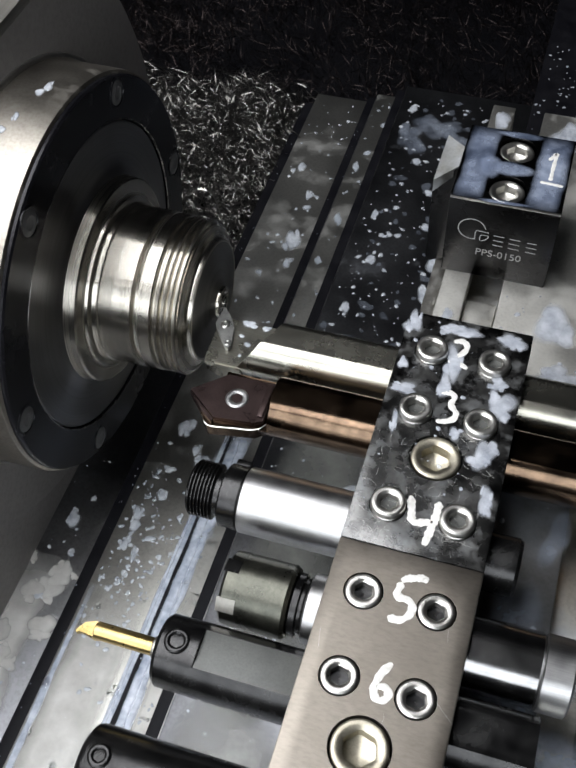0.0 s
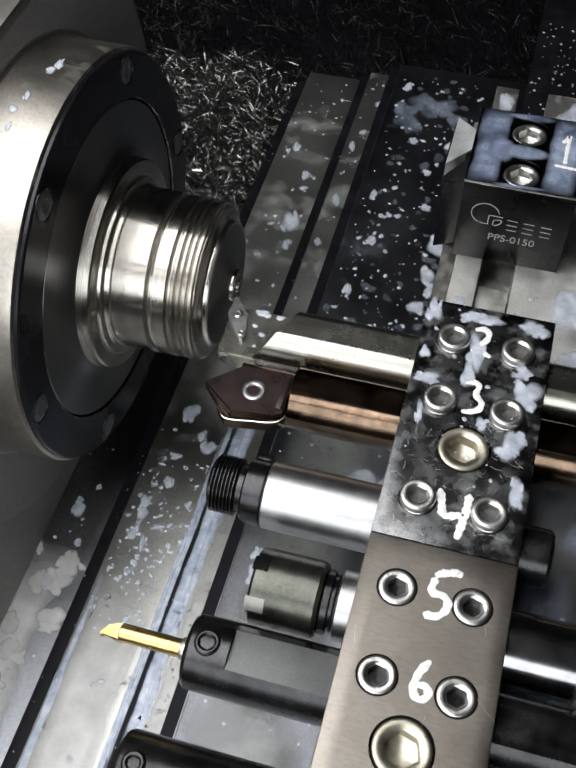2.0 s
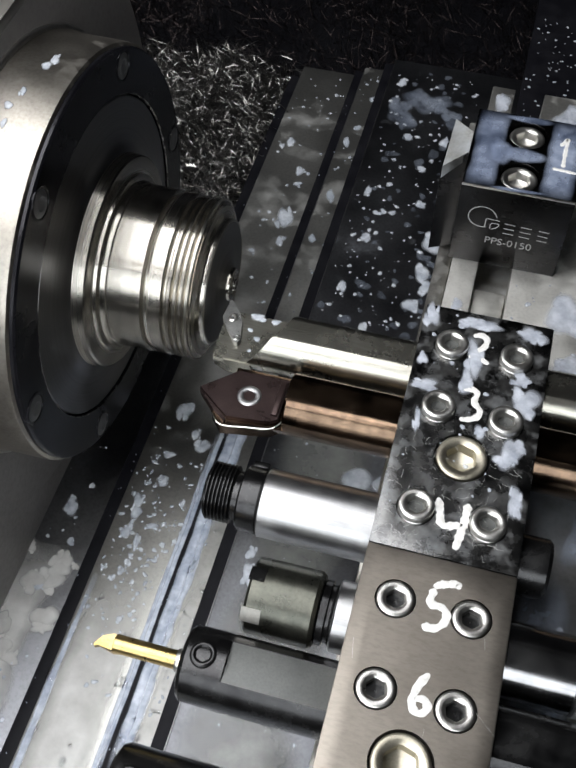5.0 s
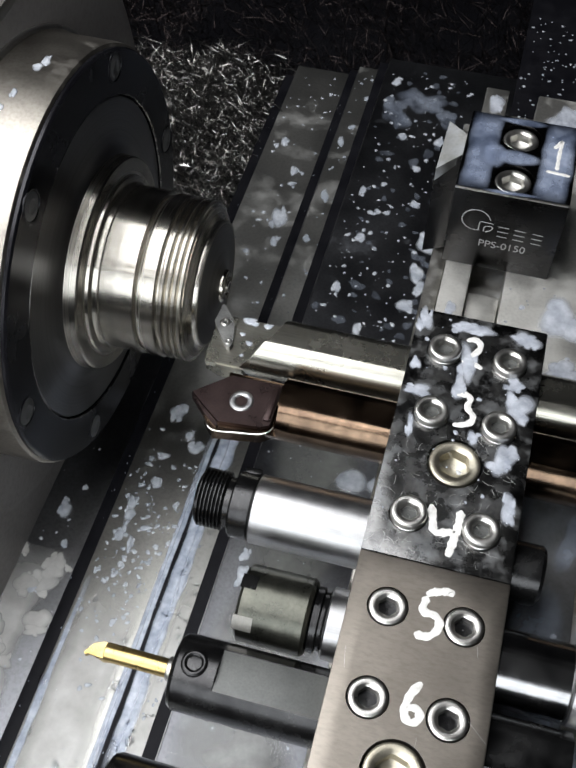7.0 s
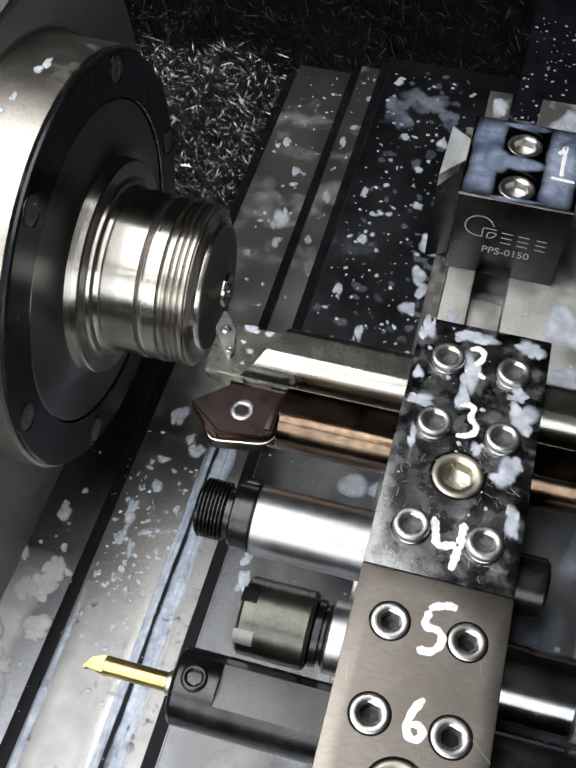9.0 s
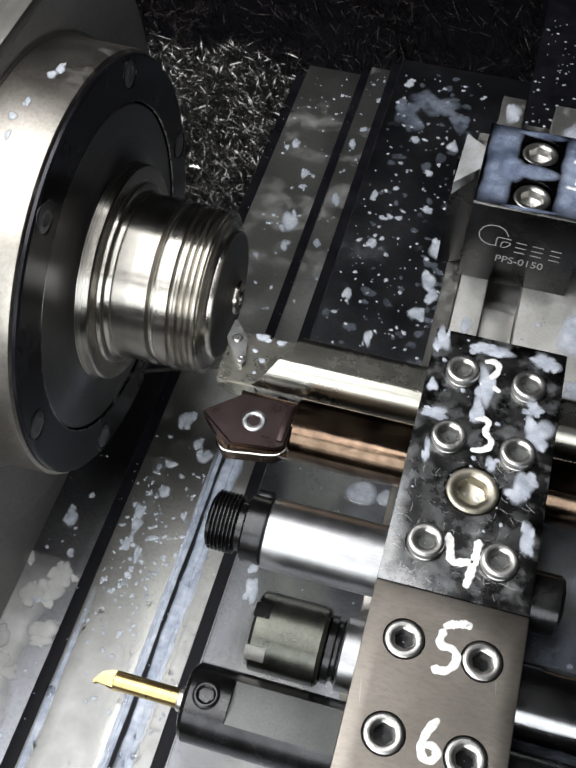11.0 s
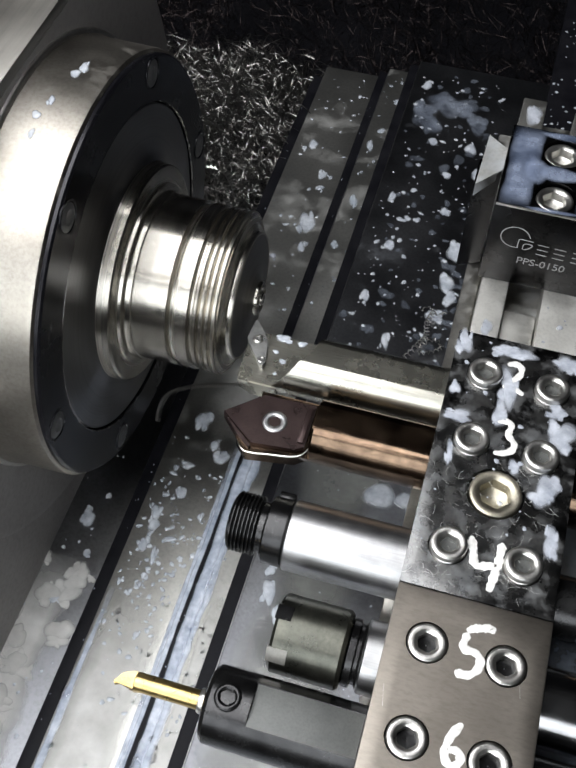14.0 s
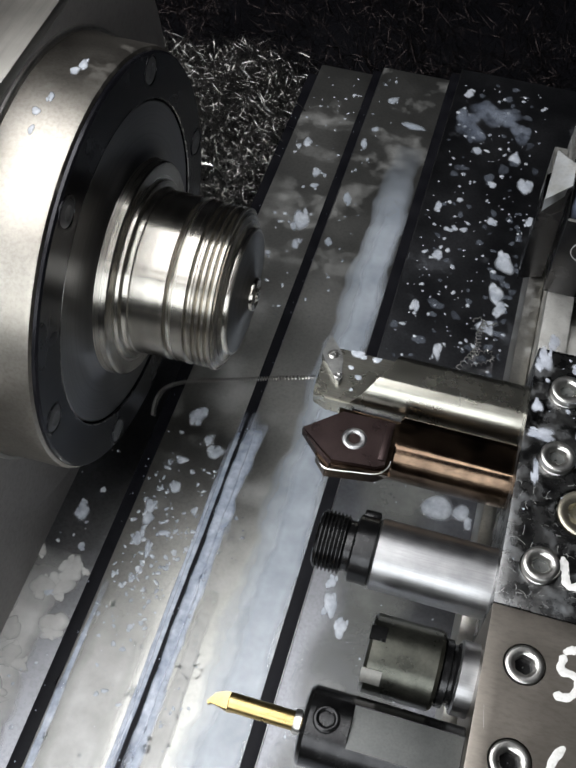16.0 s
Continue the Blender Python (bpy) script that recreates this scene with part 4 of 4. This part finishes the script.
for x, y, rx, ry in ((101.2, -59.6, 7.5, 3.2), (101.2, -41.0, 8, 1.7), (101.0, -77.0, 8, 1.0), (93.5, -59.6, 4, 6)):
    bead(bm, x, y, 113.51, rx, ry, rng, 0.05, 0.2, 0.03)
part("coolant_splash", bm, M_BLUE_SHEEN, cut, "milky coolant film", kind="stuff")


def upright(bm, y):
    """Turn a flat drawing in x, y into the plane y = const, its y becoming height."""
    for v in bm.verts:
        v.co = Vector((v.co.x, y - v.co.z, v.co.y))
    return bm


arc = [(92.0 + 5.0 * math.cos(math.radians(a)), 100.2 + 4.8 * math.sin(math.radians(a))) for a in range(0, 301, 12)]
logo = [arc, [(93.4, 95.6), (93.4, 99.9), (98.4, 99.6)], [(95.2, 95.2), (95.2, 98.2), (98.4, 98.2), (97.4, 96.2), (95.4, 95.2)]]
for x0, x1, drop in ((99.7, 103.6, 0.0), (105.2, 109.2, -0.25), (111.3, 115.0, -0.5)):
    for y in (94.5, 96.7, 98.9):
        logo.append([(x0, y + drop), (x1, y + drop - 0.15)])
part("etched_emblem", upright(join(*[ribbon(s, 0.36, 0.05, 0.05) for s in logo]), -78.0), M_ENGRAVE, cut, "thin etched outline emblem")


def lettering(text, size, place, parent, material, label):
    cu = bpy.data.curves.new("lettering", "FONT")
    cu.body, cu.size, cu.extrude = text, size, 0.03
    tmp = new("tmp_lettering", cu)
    me = bpy.data.meshes.new_from_object(tmp)
    bpy.data.objects.remove(tmp)
    bm = bmesh.new()
    bm.from_mesh(me)
    for v in bm.verts:
        v.co = Vector((place[0] + v.co.x, place[1] - v.co.z - 0.04, place[2] + v.co.y))
    return part("etched_lettering", bm, material, parent, label, smooth=False)


lettering("PPS-0150", 4.3, (94.2, -78.0, 88.6), cut, M_ENGRAVE, "etched code PPS-0150")

# ---- swarf ----
def curl(verts, faces, r, p, size, width, turns):
    """One curled ribbon of swarf."""
    axis = Vector((r.uniform(-1, 1), r.uniform(-1, 1), r.uniform(-0.45, 0.45))).normalized()
    u = axis.orthogonal().normalized()
    v = axis.cross(u)
    rad, n = size * r.uniform(0.25, 0.8), 10
    pitch = size * r.uniform(0.5, 2.2)
    a0 = r.uniform(0, 6.3)
    first = len(verts)
    for i in range(n + 1):
        k = i / n
        a = a0 + turns * 6.283 * k
        c = p + u * (rad * math.cos(a)) + v * (rad * math.sin(a)) + axis * (pitch * (k - 0.5))
        w = axis * width * 0.5 + u * 0.15 * width
        verts.append((c - w) * MM)
        verts.append((c + w) * MM)
    for i in range(n):
        q = first + 2 * i
        faces.append((q, q + 1, q + 3, q + 2))


def swarf(name, count, seed, place, material, label, size, width):
    r = random.Random(seed)
    verts, faces = [], []
    for k in range(count):
        curl(verts, faces, r, place(r), r.uniform(*size), r.uniform(*width), r.uniform(0.3, 1.3))
    me = bpy.data.meshes.new(name)
    me.from_pydata(verts, [], faces)
    me.materials.append(material)
    me.shade_smooth()
    return tagged(new(name, me), label, "swarf", kind="stuff")


def heap(r):
    x, y = r.uniform(-150, -28), r.uniform(-20, 135)
    return Vector((x, y, -14 - 0.2 * max(0, y - 95) + r.uniform(-12, 8) + 5 * math.sin(x * 0.07) * math.cos(y * 0.05)))


def far_heap(r):
    x = r.uniform(-260, 380)
    y = r.uniform(118, 430)
    k = min(1.0, max(0.0, (x + 80) / 120))
    z = -30 - 34 * k * k * (3 - 2 * k)
    return Vector((x, y, z + r.uniform(-14, 12) + 12 * math.sin(x * 0.03) * math.cos(y * 0.04)))


swarf("swarf_heap", 5600, 11, heap, M_CHIP, "heap of bright curled steel swarf behind the spindle", (6, 16), (0.22, 0.55))
# far swarf in a darker colour that stands in for the unlit rear
swarf("swarf_bed", 9000, 12, far_heap, M_SHADECHIP, "tangle of steel swarf in the tray, coloured dark for shade", (8, 26), (0.14, 0.36))
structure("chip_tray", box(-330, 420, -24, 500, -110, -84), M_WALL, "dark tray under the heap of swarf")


curly = thing("curled_chip", (68, -58, 6), "small bright curled steel chip lying on the cover", "chip")
part("strand", wire([(69, -42, 8), (67.5, -50, 9), (68.4, -56, 8), (66, -62, 8.5), (62, -70, 8)], 0.35, 1.1, 1.1, 90), M_SCREW, curly)
part("strand", wire([(74.5, -41, 8), (71, -44, 9), (66, -40, 8), (64, -43, 7.6)], 0.3, 0.5, 0.9, 40), M_SCREW, curly)
part("strand", wire([(66, -63, 8), (72, -58, 9), (76, -60, 8), (72, -64, 8), (67, -66, 8)], 0.3, 0.8, 1.2, 60), M_SCREW, curly)
hanging = thing("curled_chip", (-45, 8, 4), "long bright coiled chip hanging from the swarf heap", "chip")
part("strand", wire([(-64, 22, -4), (-54, 16, 8), (-42, 5, 18), (-33, -8, 24), (-28, -17, 23), (-26.5, -22, 15), (-26.5, -24, 2)], 0.4, 0.9, 1.0, 150), M_SCREW, hanging)
thrown = thing("thrown_chip", (66, -150, 8), "thin loose springy chip thrown off the insert", "chip")
part("strand", wire([(54, -151, 8), (60, -147, 9.5), (66, -151, 8.5), (72, -148, 9.5), (79, -152, 8)], 0.2, 0.45, 1.1, 110), M_SCREW, thrown)
string = thing("stringy_chip", (10, -140, 40), "long thin coiled chip hanging beside the workpiece", "chip")
part("strand", wire([(-9, -157, 58), (-9.5, -152, 60), (-7.8, -146.8, 61), (-1, -142, 61), (8, -138, 60), (18, -134.5, 60), (28, -131, 60), (40, -127, 60)], 0.48, 0.6, 1.25, 420), M_SCREW, string)


# ---- movement ----
def motions():
    turning = [(0.1 * i, pose(0, YC * MM, ZC * MM, 75 * i)) for i in range(161)]
    walk(spindle, turning)
    saddle_rows = ((0, 0), (15.0, 0), (15.1, 13.5), (15.2, 24.2), (15.3, 25.6), (16.0, 25.6))
    feed = ((0, 4.0), (0.5, 3.2), (1, 2.6), (1.5, 2.1), (2, 1.6), (2.5, 1.2), (3, 0.8), (3.5, 0.4), (4, 0.0), (5.2, -0.5), (6.5, -1.0), (7, -1.3), (7.5, -1.65), (8, -1.95), (8.5, -2.2), (9, -2.4),
            (10, -2.5), (11.5, -2.6), (13, -2.5), (15, -2.6), (16, -2.7))

    def between(rows, t):
        for (a, u), (b, w) in zip(rows, rows[1:]):
            if t <= b:
                return u + (w - u) * (t - a) / (b - a)
        return rows[-1][1]
    times = sorted({t for t, _ in saddle_rows} | {t for t, _ in feed})
    # the curled chip is thrown off the work and lands on the cover; the long one swings out from under the spindle
    fly = ((0, -92, -26, 30), (10.7, -92, -26, 30), (11.2, -46, -52, 78), (11.5, -38, -48, 62), (11.7, -22, -20, 36), (11.95, 0, 0, 1), (12.1, 0, 0, 0), (15.0, 0, 0, 0), (15.1, 13.5, 0, 0), (15.2, 24.2, 0, 0),
           (15.3, 25.6, 0, 0), (16.0, 25.6, 0, 0))
    walk(curly, [(t, pose(*((BASE[curly.name] + Vector(d)) * MM))) for t, *d in fly])
    swing = ((0, -100, 150, -72), (9.4, -100, 150, -72), (11.2, -6, 2, -3), (12.0, 0, 0, 0), (16.0, 0, 0, 0))
    walk(string, [(t, pose(*((BASE[string.name] + Vector(d)) * MM))) for t, *d in swing])
    # a thin chip springs off the insert over the cover and drops under the tools
    toss = ((0, -44, 148, -14), (5.4, -44, 148, -14), (6.2, -40, 22, 90), (6.3, -34, 25, 91), (6.5, -10, 34, 84), (6.6, 4, 40, 64), (6.8, 6, 20, 14), (7.0, 0, 0, 0), (15.0, 0, 0, 0), (15.1, 13.5, 0, 0),
            (15.2, 24.2, 0, 0), (15.3, 25.6, 0, 0), (16.0, 25.6, 0, 0))
    walk(thrown, [(t, pose(*((BASE[thrown.name] + Vector(d)) * MM))) for t, *d in toss])
    for ob, b in ALONG:
        walk(ob, [(t, pose(*((b + Vector((dx, 0, 0))) * MM))) for t, dx in saddle_rows])
    for ob, b in ACROSS:
        walk(ob, [(t, pose(*((b + Vector((between(saddle_rows, t), between(feed, t), 0))) * MM))) for t in times])


motions()
